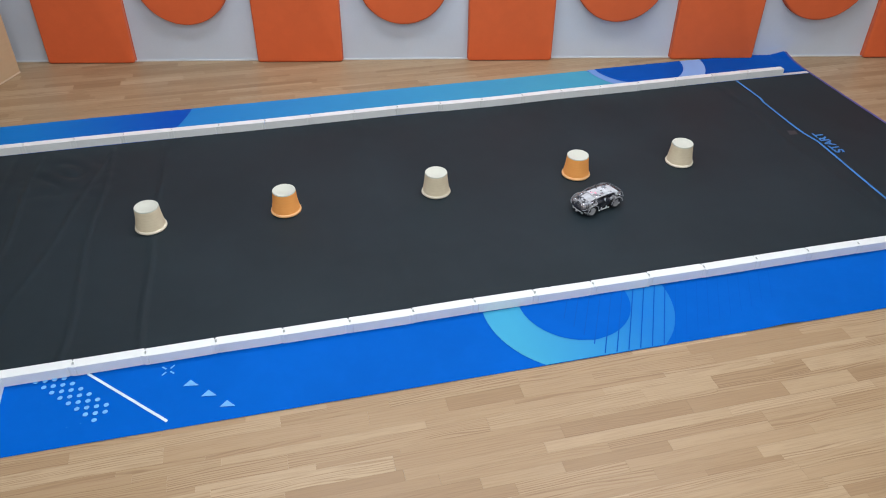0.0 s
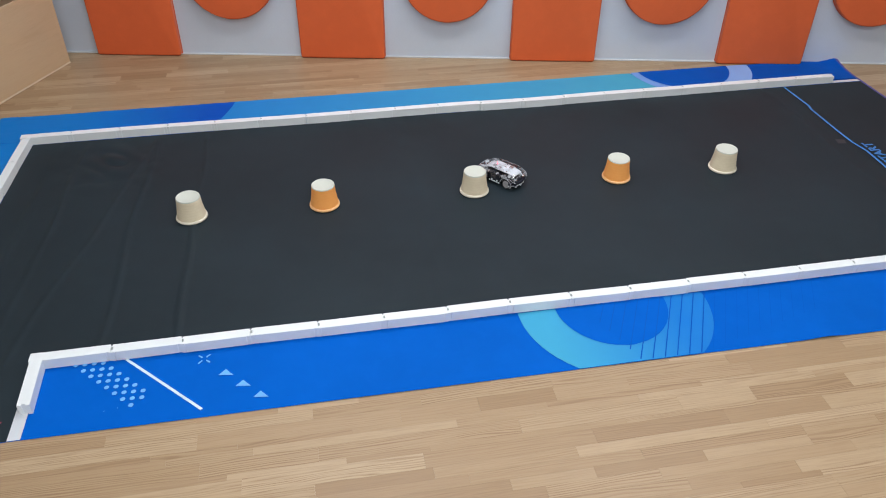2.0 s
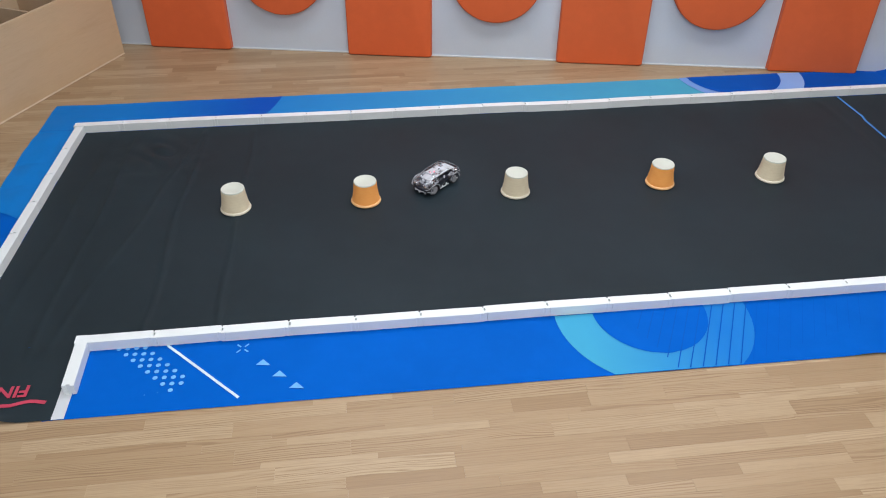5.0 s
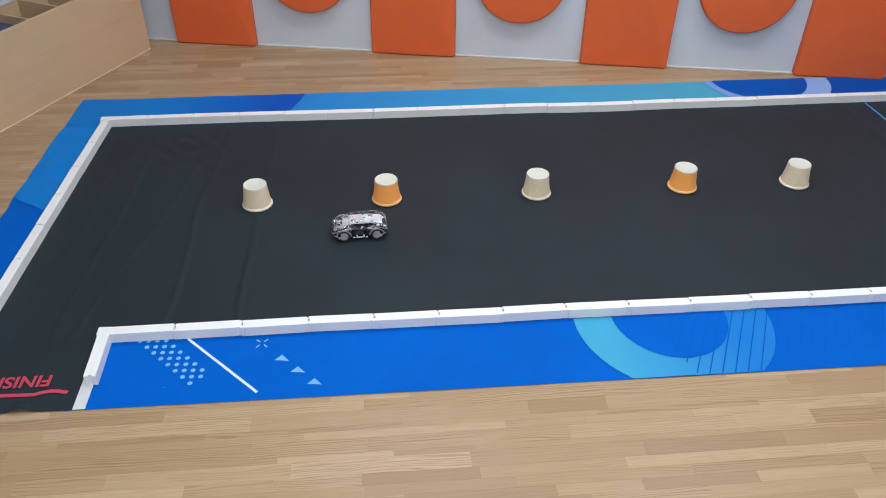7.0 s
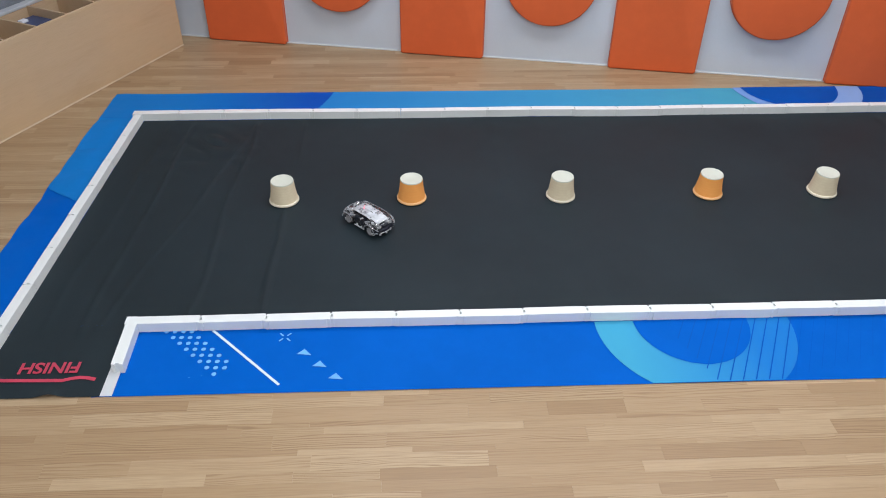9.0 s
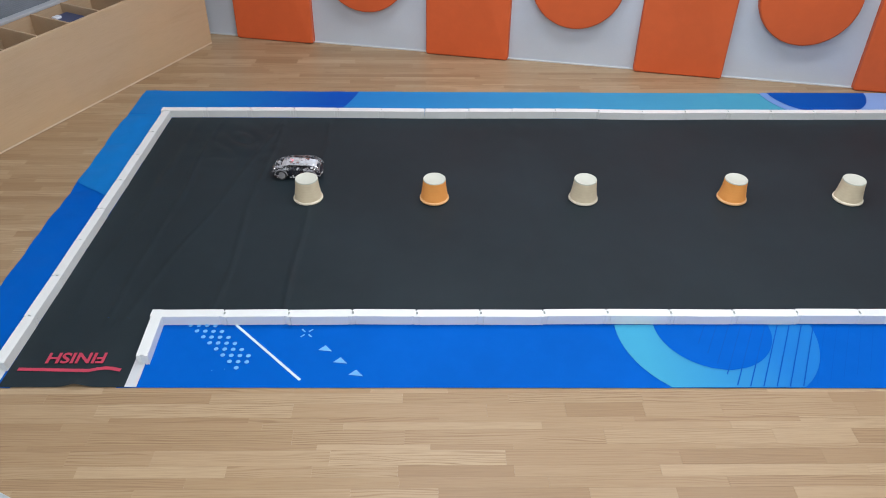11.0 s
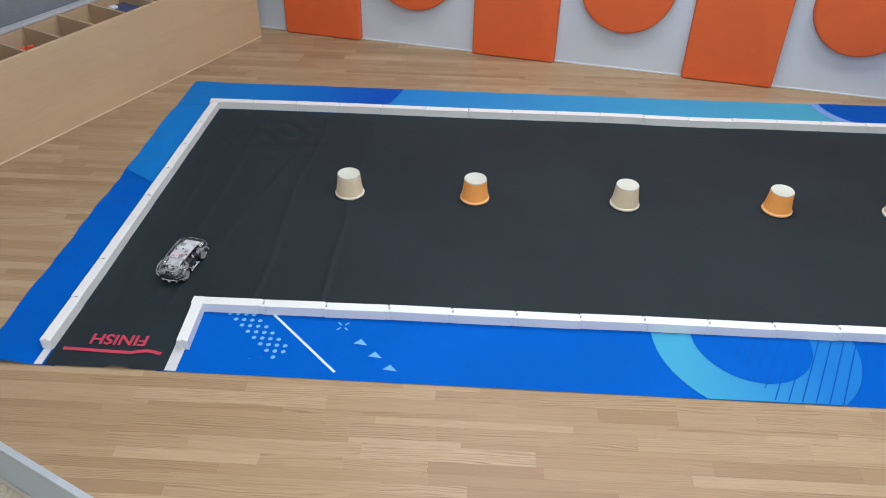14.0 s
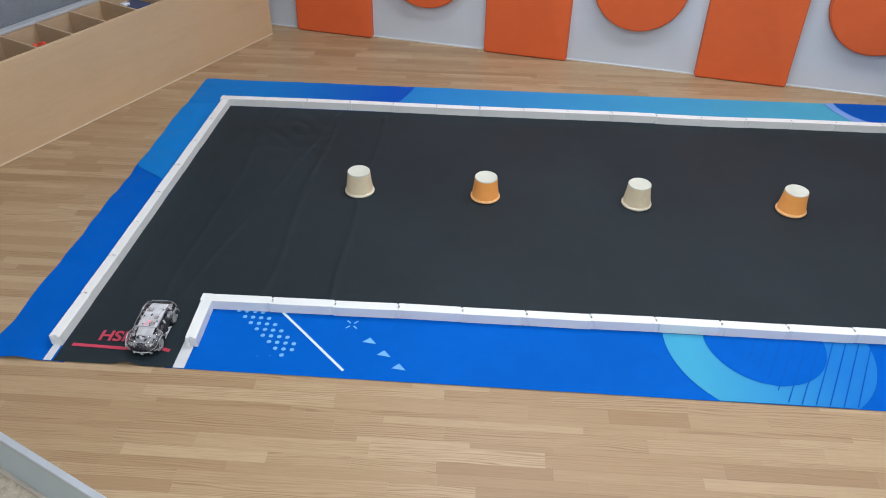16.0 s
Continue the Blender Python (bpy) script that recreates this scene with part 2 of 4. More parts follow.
M = dict(
    plank=wood_floor("oak_strip", False), planks=wood_floor("oak_strips", True),
    joint=surface("floor_bed", (0.27, 0.18, 0.11), 0.8),
    wall=surface("grey_wall_paint", (0.56, 0.62, 0.70), 0.7, vary=0.05, scale=2.0, grain=120.0, bump=0.1),
    wall2=surface("white_wall_paint", (0.72, 0.72, 0.71), 0.8, vary=0.04, scale=2.0),
    ceiling=surface("ceiling_paint", (0.8, 0.8, 0.79), 0.9, vary=0.03),
    felt=cloth("orange_felt", (0.70, 0.126, 0.034), 0.05, 0.85, 0.08),
    felt_side=cloth("orange_felt_edge", (0.62, 0.112, 0.031), 0.06, 0.85, 0.08),
    blue=cloth("blue_print", (0.0, 0.097, 0.465), 0.05, 0.6, 0.0, 0.04),
    blue_faint=cloth("faint_hatching", (0.0, 0.088, 0.432), 0.05, 0.6, 0.0, 0.04),
    blue_deep=cloth("deep_blue_print", (0.0, 0.073, 0.395), 0.06, 0.6, 0.0, 0.07),
    blue_line=cloth("navy_hatching", (0.0005, 0.084, 0.405), 0.05, 0.6, 0.0, 0.07),
    blue_mid=cloth("mid_blue_print", (0.005, 0.175, 0.54), 0.07, 0.6, 0.0, 0.07),
    sky=print_gradient("cyan_print", (0.050, 0.335, 0.54), (0.008, 0.165, 0.53), 1.50, 1.92),
    far_sky=print_gradient("teal_print", (0.018, 0.205, 0.55), (0.066, 0.345, 0.50), 0.5, 2.45),
    corner=print_gradient("corner_print", (0.005, 0.172, 0.54), (0.0005, 0.072, 0.43), -0.2, 0.38),
    lilac=print_gradient("lilac_print", (0.17, 0.32, 0.68), (0.25, 0.40, 0.74), 2.5, 3.1),
    dots=surface("light_blue_ink", (0.12, 0.40, 0.80), 0.6, vary=0.06),
    ice=surface("pale_ink", (0.55, 0.72, 0.85), 0.6, vary=0.05),
    black=cloth("black_mat_cloth", (0.0138, 0.0230, 0.0288), 0.16, 0.55, 0.0, 0.20),
    white_ink=surface("white_ink", (0.62, 0.65, 0.68), 0.6, vary=0.06),
    start=surface("blue_ink", (0.045, 0.22, 0.58), 0.6, vary=0.12),
    finish=surface("red_ink", (0.50, 0.046, 0.092), 0.6, vary=0.1),
    tape=surface("dark_tape", (0.030, 0.031, 0.036), 0.45),
    hem=surface("mat_hem", (0.10, 0.09, 0.33), 0.8),
    block=surface("white_moulded_plastic", (0.77, 0.81, 0.81), 0.45, vary=0.03, grain=90.0, bump=0.08),
    cup_beige=ribbed_paper("beige_pulp", (0.75, 0.66, 0.47), (0.64, 0.54, 0.36)),
    cup_orange=ribbed_paper("orange_pulp", (1.0, 0.43, 0.11), (0.95, 0.36, 0.08)),
    lip_beige=surface("beige_rim", (0.78, 0.72, 0.57), 0.8, vary=0.05, grain=80.0, bump=0.3),
    lip_orange=surface("orange_rim", (0.95, 0.54, 0.24), 0.8, vary=0.05, grain=80.0, bump=0.3),
    cup_base=surface("pale_cup_bottom", (0.60, 0.62, 0.54), 0.8, vary=0.04, grain=70.0, bump=0.3),
    ply=plywood("birch_ply", (0.55, 0.412, 0.262), (0.49, 0.345, 0.205)),
    # same birch, its colour darkened to paint in the compartments' shade
    ply_shaded=plywood("birch_ply_inside_shaded", (0.50, 0.37, 0.245), (0.43, 0.30, 0.19)),
    ply_edge=surface("pale_edge_band", (0.68, 0.56, 0.40), 0.6, vary=0.08),
    ledge=surface("grey_ledge", (0.46, 0.49, 0.53), 0.55, vary=0.05),
    ribs=surface("slate_ribs", (0.25, 0.28, 0.325), 0.6, vary=0.1),
    step=surface("grey_step_panel", (0.50, 0.60, 0.66), 0.45, vary=0.05, scale=3.0),
    nosing=surface("aluminium_nosing", (0.50, 0.56, 0.62), 0.4, 0.3, vary=0.06),
    low_floor=speckled("speckled_carpet"),
    caulk=surface("pale_joint", (0.5, 0.47, 0.42), 0.7),
    shell=clear_plastic("clear_plastic_shell"),
    chassis=surface("black_plastic", (0.012, 0.015, 0.030), 0.4, vary=0.2),
    board=surface("silver_white_board", (0.74, 0.76, 0.80), 0.42, vary=0.22, scale=30.0, grain=150.0),
    trim_pale=surface("pale_grey_plastic", (0.58, 0.60, 0.64), 0.3, vary=0.2, scale=25.0),
    # pale colour standing in for reflections along the clear shell's edges
    edge_glint=surface("painted_edge_glint", (0.50, 0.52, 0.56), 0.18, vary=0.35, scale=60.0, grain=200.0),
    trim_grey=surface("smoke_grey_plastic", (0.33, 0.345, 0.37), 0.3, vary=0.15, scale=25.0),
    chip=surface("dark_chip", (0.06, 0.065, 0.08), 0.35, vary=0.2),
    metal=surface("bright_metal", (0.75, 0.75, 0.77), 0.25, 0.9, vary=0.06),
    tyre=surface("grey_rubber", (0.045, 0.046, 0.05), 0.75, vary=0.1),
    rim=surface("grey_hub", (0.36, 0.37, 0.39), 0.4, vary=0.2, scale=30.0),
    red_light=glow("red_led", (1.0, 0.12, 0.2), 1.6),
    lamp_face=glow("lamp_diffuser", (0.95, 0.97, 1.0), 3.0),
    lamp_frame=surface("white_lamp_frame", (0.8, 0.8, 0.8), 0.4),
    red_toy=surface("red_toy_plastic", (0.70, 0.10, 0.05), 0.4),
    blue_toy=surface("dark_blue_toy", (0.05, 0.07, 0.16), 0.35),
    white_toy=surface("white_toy", (0.75, 0.78, 0.85), 0.3),
)


# ---- mesh helpers (all in plan units; scaled to metres when linked) ----
def box(bm, c, s, bevel=0.0, seg=1, turn=None):
    m = Matrix.Translation(c) @ (turn or Matrix()) @ Matrix.Diagonal((*s, 1))
    vs = bmesh.ops.create_cube(bm, size=1, matrix=m)["verts"]
    if bevel:
        es = list({e for v in vs for e in v.link_edges})
        bmesh.ops.bevel(bm, geom=es, offset=bevel, segments=seg, affect="EDGES", profile=0.5)
    return bm


def boxed(c, s, bevel=0.0, seg=1, turn=None):
    return box(bmesh.new(), c, s, bevel, seg, turn)


def prism(bm, pts, z0, z1):
    lo = [bm.verts.new((x, y, z0)) for x, y in pts]
    hi = [bm.verts.new((x, y, z1)) for x, y in pts]
    n = len(pts)
    bm.faces.new(hi)
    bm.faces.new(lo[::-1])
    for k in range(n):
        bm.faces.new((lo[k], lo[(k + 1) % n], hi[(k + 1) % n], hi[k]))
    return bm


def lathe(profile, n=40):
    bm = bmesh.new()
    rings = []
    for r, z in profile:
        if r < 1e-5:
            rings.append([bm.verts.new((0, 0, z))])
        else:
            rings.append([bm.verts.new((r * math.cos(2 * math.pi * k / n), r * math.sin(2 * math.pi * k / n), z)) for k in range(n)])
    for a, b in zip(rings, rings[1:]):
        for k in range(n):
            j = (k + 1) % n
            if len(a) == 1:
                bm.faces.new((a[0], b[j], b[k]))
            elif len(b) == 1:
                bm.faces.new((a[k], a[j], b[0]))
            else:
                bm.faces.new((a[k], a[j], b[j], b[k]))
    return bm


def mesh_of(name, bm, material, smooth=False):
    bmesh.ops.recalc_face_normals(bm, faces=bm.faces)
    bmesh.ops.scale(bm, vec=(U, U, U), verts=bm.verts)
    me = bpy.data.meshes.new(name)
    bm.to_mesh(me)
    bm.free()
    me.materials.append(material)
    if smooth:
        for p in me.polygons:
            p.use_smooth = True
    return me


def part(name, bm, material, parent=None, label="", smooth=False, at=None):
    ob = new(name, mesh_of(name, bm, material, smooth))
    if parent:
        ob.parent = parent
    if at:
        ob.matrix_basis = at
    return tagged(ob, label)


def place(x, y, z=0.0, rz=0.0, rx=0.0, ry=0.0):
    return pose(x * U, y * U, z * U, rx, ry, rz)


def thing(name, label, category, at=None, group="", kind=""):
    ob = new(name)
    ob.empty_display_size = 0.05
    if at:
        ob.matrix_basis = at
    return tagged(ob, label, category, group, kind)


def setting(name, bm, material, label="", category="", at=None, smooth=False):
    ob = part(name, bm, material, None, label, smooth, at)
    return tagged(ob, "", category, "", "structure")


# ---- the room ----
def room():
    at = place(0, WALL_B, 0, WALL_TURN)
    setting("wall_north", boxed((1.5, 0.06, 1.3), (9.6, 0.12, 3.1)), M["wall"], "light grey painted wall behind the padded panels", "wall", at)
    setting("baseboard", boxed((1.5, -0.004, 0.0035), (9.4, 0.008, 0.007), 0.001), M["white_ink"], "thin pale sealing strip along the wall", "baseboard", at)
    at = place(*BENCH_P, 0, BENCH_TURN)
    setting("wall_west", boxed((-1.6, 0.45, 1.3), (7.4, 0.12, 3.1)), M["wall2"], "plain pale wall behind the storage bench", "wall", at)
    setting("wall_east", boxed((6.2, -1.6, 1.3), (0.12, 7.0, 3.1)), M["wall2"], "plain pale painted side wall", "wall")
    setting("wall_south", boxed((1.0, -4.7, 1.3), (11.0, 0.12, 3.1)), M["wall2"], "plain pale painted wall behind the camera", "wall")
    setting("ceiling", boxed((1.2, -0.9, CEIL + 0.06), (11.0, 8.6, 0.12)), M["ceiling"], "plain white flat ceiling over the room", "ceiling")
    setting("floor_lower", boxed((1.2, -0.9, LOW - 0.05), (11.0, 8.6, 0.1)), M["low_floor"], "speckled beige carpet floor below the platform", "floor")


def ceiling_light(x, y):
    t = thing("ceiling_light", "white rectangular recessed ceiling light panel", "ceiling light", place(x, y, CEIL, WALL_TURN), "ceiling lights")
    bm = bmesh.new()
    for c, s in (((0, 0.29, -0.012), (1.2, 0.04, 0.024)), ((0, -0.29, -0.012), (1.2, 0.04, 0.024)),
                 ((0.58, 0, -0.012), (0.04, 0.54, 0.024)), ((-0.58, 0, -0.012), (0.04, 0.54, 0.024))):
        box(bm, c, s, 0.003)
    part("frame", bm, M["lamp_frame"], t)
    part("diffuser", boxed((0, 0, -0.008), (1.12, 0.54, 0.010)), M["lamp_face"], t)


def step_edge():
    """The edge of the platform: metal nosing, grey panel, pale joint along the carpet."""
    turn = math.degrees(math.atan2(STEP_D[1], STEP_D[0]))
    t = thing("platform_step", "grey faced platform step with metal nosing", "step", place(*STEP_P, 0, turn), kind="structure")
    part("nosing", boxed((2.5, -0.007, -0.006), (9.0, 0.020, 0.018), 0.003, 2), M["nosing"], t, "brushed metal nosing strip")
    part("riser", boxed((2.5, 0.0, -0.0955), (9.0, 0.026, 0.167), 0.002), M["step"], t, "plain grey riser panel")
    part("joint_strip", boxed((2.5, -0.018, LOW + 0.003), (9.0, 0.012, 0.006), 0.002), M["caulk"], t, "pale joint strip at the carpet")


# ---- padded wall panels ----
def on_wall(s, z, off=0.0):
    a = math.radians(WALL_TURN)
    return place(s * math.cos(a) + off * math.sin(a), WALL_B + s * math.sin(a) - off * math.cos(a), z, WALL_TURN)


def pillow_edge(pts, depth, soft):
    """A padded slab: outline in the wall's plane (x, z), rounded towards the room (-y)."""
    bm = bmesh.new()
    cx, cz = sum(p[0] for p in pts) / len(pts), sum(p[1] for p in pts) / len(pts)
    rings = []
    for k in range(6):
        f = k / 5 * math.pi / 2
        inset, y = soft * (1 - math.cos(f)), -(depth - soft) - soft * math.sin(f)
        rings.append([bm.verts.new((cx + (x - cx) * (1 - inset / 0.22), y, cz + (z - cz) * (1 - inset / max(0.22, max(abs(q[1] - cz) for q in pts))))) for x, z in pts])
    back = [bm.verts.new((x, 0, z)) for x, z in pts]
    n = len(pts)
    for a, b in zip([back] + rings, rings):
        for k in range(n):
            bm.faces.new((a[k], a[(k + 1) % n], b[(k + 1) % n], b[k]))
    bm.faces.new(rings[-1])
    bm.faces.new(back[::-1])
    return bm


def padded_panels():
    w = 0.2205
    corner = []
    for cx, cz, a0 in ((w - 0.012, 1.288, 0), (-w + 0.012, 1.288, 90), (-w + 0.012, 0.012, 180), (w - 0.012, 0.012, 270)):
        for k in range(5):
            a = math.radians(a0 + 22.5 * k)
            corner.append((cx + 0.012 * math.cos(a), cz + 0.012 * math.sin(a)))
    disc = [(0.231 * math.cos(2 * math.pi * k / 72), 0.231 * math.sin(2 * math.pi * k / 72)) for k in range(72)]
    for k in range(5):
        t = thing("wall_cushion", "orange felt-covered padded rectangle standing against the wall", "wall cushion", on_wall((-0.009, 1.068, 2.166, 3.243, 4.288)[k], 0.0016), "orange wall cushions")
        part("cover", pillow_edge(corner, 0.036, 0.010), M["felt"], t, "", True)
        part("back_board", boxed((0, -0.004, 0.65), (0.445, 0.0079, 1.303)), M["felt_side"], t)
        if k < 4:
            t = thing("round_wall_cushion", "round orange felt-covered cushion fixed on the grey wall", "wall cushion", on_wall((0.522, 1.615, 2.708, 3.748)[k], (0.435, 0.433, 0.438, 0.443)[k]), "round orange cushions")
            part("cover", pillow_edge(disc, 0.042, 0.010), M["felt"], t, "", True)
            back = prism(bmesh.new(), [(1.012 * x, 1.012 * z) for x, z in disc], 0.0, 0.0079)
            bmesh.ops.transform(back, matrix=pose(0, 0, 0, 90, 0, 0), verts=back.verts)
            part("back_board", back, M["felt_side"], t)


# ---- storage bench ----
def bench():
    L, H, D = 3.0, 0.393, 0.242
    t = thing("storage_bench", "low birch plywood bench with open top compartments", "storage bench", place(*BENCH_P, 0, BENCH_TURN))
    x1 = 1.683
    x0 = x1 - L
    mid = (x0 + x1) / 2
    part("front_panel", boxed((mid, 0.008, H / 2 + 0.0035), (L, 0.016, H - 0.007), 0.002), M["ply"], t, "pale birch plywood front")
    part("base_strip", boxed((mid, 0.006, 0.0035), (L, 0.017, 0.007), 0.002), M["ply_edge"], t, "pale strip along the floor")
    part("back_panel", boxed((mid, D + 0.008, H / 2), (L, 0.016, H), 0.002), M["ply_shaded"], t)
    part("bottom", boxed((mid, D / 2 + 0.008, 0.20), (L - 0.02, D - 0.018, 0.014)), M["ply_shaded"], t)
    part("ledge", boxed((mid, D + 0.017, H + 0.008), (L, 0.040, 0.015), 0.003), M["ledge"], t, "light grey top ledge")
    for x in (x0 + 0.008, x1 - 0.008):
        part("end_panel", boxed((x, D / 2 + 0.008, H / 2), (0.0155, D - 0.0005, H - 0.002), 0.002), M["ply"], t)
    x = x1 - 0.173
    while x > x0 + 0.05:
        part("divider", boxed((x, D / 2 + 0.008, 0.30), (0.010, D - 0.001, 0.195), 0.0015), M["ply_shaded"], t)
        x -= 0.172
    # what lies in the compartments
    toy = thing("toy_part", "small red plastic toy part inside a compartment", "toy", bench_at(0.355, 0.060, 0.207))
    bm = bmesh.new()
    for k in range(5):
        box(bm, (0.016 * k - 0.03, 0.01 * math.sin(2.1 * k), 0.085 + 0.018 * (k % 2)), (0.03, 0.016, 0.15), 0.004, 1, pose(0, 0, 0, 6 * k - 12, 8, 40 * k))
    part("piece", bm, M["red_toy"], toy)
    toy = thing("toy_box", "dark blue toy box with a white lid in a compartment", "toy", bench_at(0.930, 0.150, 0.207))
    part("box", boxed((0, 0, 0.078), (0.11, 0.12, 0.156), 0.006, 2), M["blue_toy"], toy)
    part("lid", boxed((-0.035, 0.02, 0.1625), (0.035, 0.03, 0.013), 0.004, 2), M["white_toy"], toy)


def bench_at(s, off, z):
    a = math.radians(BENCH_TURN)
    return place(BENCH_P[0] + s * math.cos(a) - off * math.sin(a), BENCH_P[1] + s * math.sin(a) + off * math.cos(a), z, BENCH_TURN)


def ribbed_screen():
    """Slate-grey ribbed panel that stands behind the bench."""
    t = thing("ribbed_panel", "slate-grey finely ribbed panel behind the bench", "panel", bench_at(0.2, 0.276, 0.0))
    part("backing", boxed((0, 0.03, 0.6), (3.0, 0.02, 1.2)), M["ribs"], t)
    bm = bmesh.new()
    for k in range(150):
        box(bm, (0, 0.018, 0.01 + 0.0079 * k), (3.0, 0.006, 0.0058))
    tagged(part("ribs", bm, M["ribs"], t), kind="stuff")


# ---- the race mat ----
def mat_left(y):
    return -0.589 + 0.0272 * (y + 0.295) + 0.006 * noise.noise((3.1, 4.5 * y, 0.7)) + 0.003 * noise.noise((8.1, 13 * y, 0.2))


def rise(x, y):
    """Height of the cloth: thin everywhere, with soft folds across the track and a curled far corner."""
    z = 0.0025 + 0.0012 * noise.noise((3 * x, 3 * y, 0.3)) + 0.0006 * noise.noise((11 * x, 9 * y, 2.0))
    for x0, lean, w, h, seed in ((0.385, 0.01, 0.0065, 0.0090, 1), (0.165, 0.03, 0.0075, 0.0080, 5), (-0.13, 0.05, 0.0080, 0.0065, 9), (0.04, 0.22, 0.0085, 0.0060, 23), (-0.24, 0.06, 0.012, 0.0045, 31), (3.05, -0.02, 0.02, 0.003, 13), (1.22, 0.02, 0.02, 0.002, 17)):
        d = x - (x0 + lean * (y - 0.7) + 0.025 * noise.noise((seed, 2.2 * y, 0)))
        fade = min(1.0, max(0.1, 1 + y / 0.06)) * min(1.0, max(0.0, (1.36 - y) / 0.06))
        z += 1.3 * h * fade * math.exp(-(d / w) ** 2) * (0.45 + 0.9 * abs(noise.noise((seed, 1.7 * y, 4))))
    crumple = math.exp(-((x - 0.02) / 0.16) ** 2 - ((y - 1.12) / 0.14) ** 2)
    z += 0.020 * crumple * abs(noise.noise((9 * x + 4 * y, 8 * y, 7)))
    if x < -0.43:
        z += 0.013 * min(1, (-0.43 - x) / 0.05) * abs(noise.noise((2.5 * x + 1.5 * y, 6.5 * y, 5.0)))
    if y > 1.43:
        z += 0.003 * min(1, (y - 1.43) / 0.05) * abs(noise.noise((5.5 * x, 2.5 * y + 1.2 * x, 8.0)))
    for x0, h, w in ((-0.165, 0.013, 0.030), (-0.49, 0.006, 0.045), (2.33, 0.006, 0.05)):
        z += h * math.exp(-((x - x0) / w) ** 2 - ((y + 0.295) / 0.022) ** 2)
    c = math.exp(-((x - 3.58) / 0.05) ** 2 - ((y - 1.66) / 0.10) ** 2)
    return max(z, 0.0008) + 0.03 * c


def askew(x, y):
    """The near border widens a little along the mat."""
    return y * (1 + 0.017 * max(0.0, x)) if y < 0 else y


def sheet(x0, x1, y0, y1, step, lift, left=None):
    bm = bmesh.new()
    nx, ny = max(1, round((x1 - x0) / step)), max(1, round((y1 - y0) / step))
    rows = []
    for j in range(ny + 1):
        y = y0 + (y1 - y0) * j / ny
        xa = left(y) if left else x0
        rows.append([bm.verts.new((xa + (x1 - xa) * i / nx, askew(xa + (x1 - xa) * i / nx, y), rise(xa + (x1 - xa) * i / nx, y) + lift)) for i in range(nx + 1)])
    for a, b in zip(rows, rows[1:]):
        for i in range(nx):
            bm.faces.new((a[i], a[i + 1], b[i + 1], b[i]))
    return bm


def ribbon(pts, width, lift=0.0024):
    """A printed line through the points, laid on the cloth."""
    bm = bmesh.new()
    fine = []
    for (xa, ya), (xb, yb) in zip(pts, pts[1:]):
        n = max(1, int(math.hypot(xb - xa, yb - ya) / 0.02))
        fine += [(xa + (xb - xa) * k / n, ya + (yb - ya) * k / n) for k in range(n)]
    fine.append(pts[-1])
    last = None
    for k, (x, y) in enumerate(fine):
        xa, ya = fine[max(0, k - 1)]
        xb, yb = fine[min(len(fine) - 1, k + 1)]
        d = math.hypot(xb - xa, yb - ya)
        nx, ny = -(yb - ya) / d * width / 2, (xb - xa) / d * width / 2
        pair = [bm.verts.new((x + s * nx, askew(x, y + s * ny), rise(x + s * nx, y + s * ny) + lift)) for s in (-1, 1)]
        if last:
            bm.faces.new((last[0], pair[0], pair[1], last[1]))
        last = pair
    return bm


def patch(pts, lift=0.0022):
    bm = bmesh.new()
    bm.faces.new([bm.verts.new((x, y, rise(x, y) + lift)) for x, y in pts])
    return bm


def band(inner, outer, y0, y1, lift, n=10):
    """A printed field between two curves x = f(y), cut off at y0 and y1."""
    bm = bmesh.new()
    last = None
    for k in range(n + 1):
        y = y0 + (y1 - y0) * k / n
        a, b = inner(y), outer(y)
        row = [bm.verts.new((a + (b - a) * i / 24, askew(a + (b - a) * i / 24, y), rise(a + (b - a) * i / 24, y) + lift)) for i in range(25)]
        if last:
            for i in range(24):
                bm.faces.new((last[i], last[i + 1], row[i + 1], row[i]))
        last = row
    return bm


def arc(cx, cy, r, side):
    return lambda y: cx + side * math.sqrt(max(0.0, r * r - (y - cy) ** 2))


def words(text, size, material, parent, at, name):
    cu = bpy.data.curves.new(name, "FONT")
    cu.body, cu.size, cu.extrude, cu.offset = text, size * U, 0.0003, 0.0012
    tmp = bpy.data.objects.new(name, cu)
    scene.collection.objects.link(tmp)
    bpy.context.view_layer.update()
    me = bpy.data.meshes.new_from_object(tmp)
    bpy.data.objects.remove(tmp)
    me.materials.clear()
    me.materials.append(material)
    ob = new(name, me)
    ob.parent, ob.matrix_basis = parent, at
    return ob


Y0, Y1, XR = -0.295, 1.648, 3.582          # mat edges
IN0, IN1 = 0.0, 1.372                      # inner faces of the long barriers


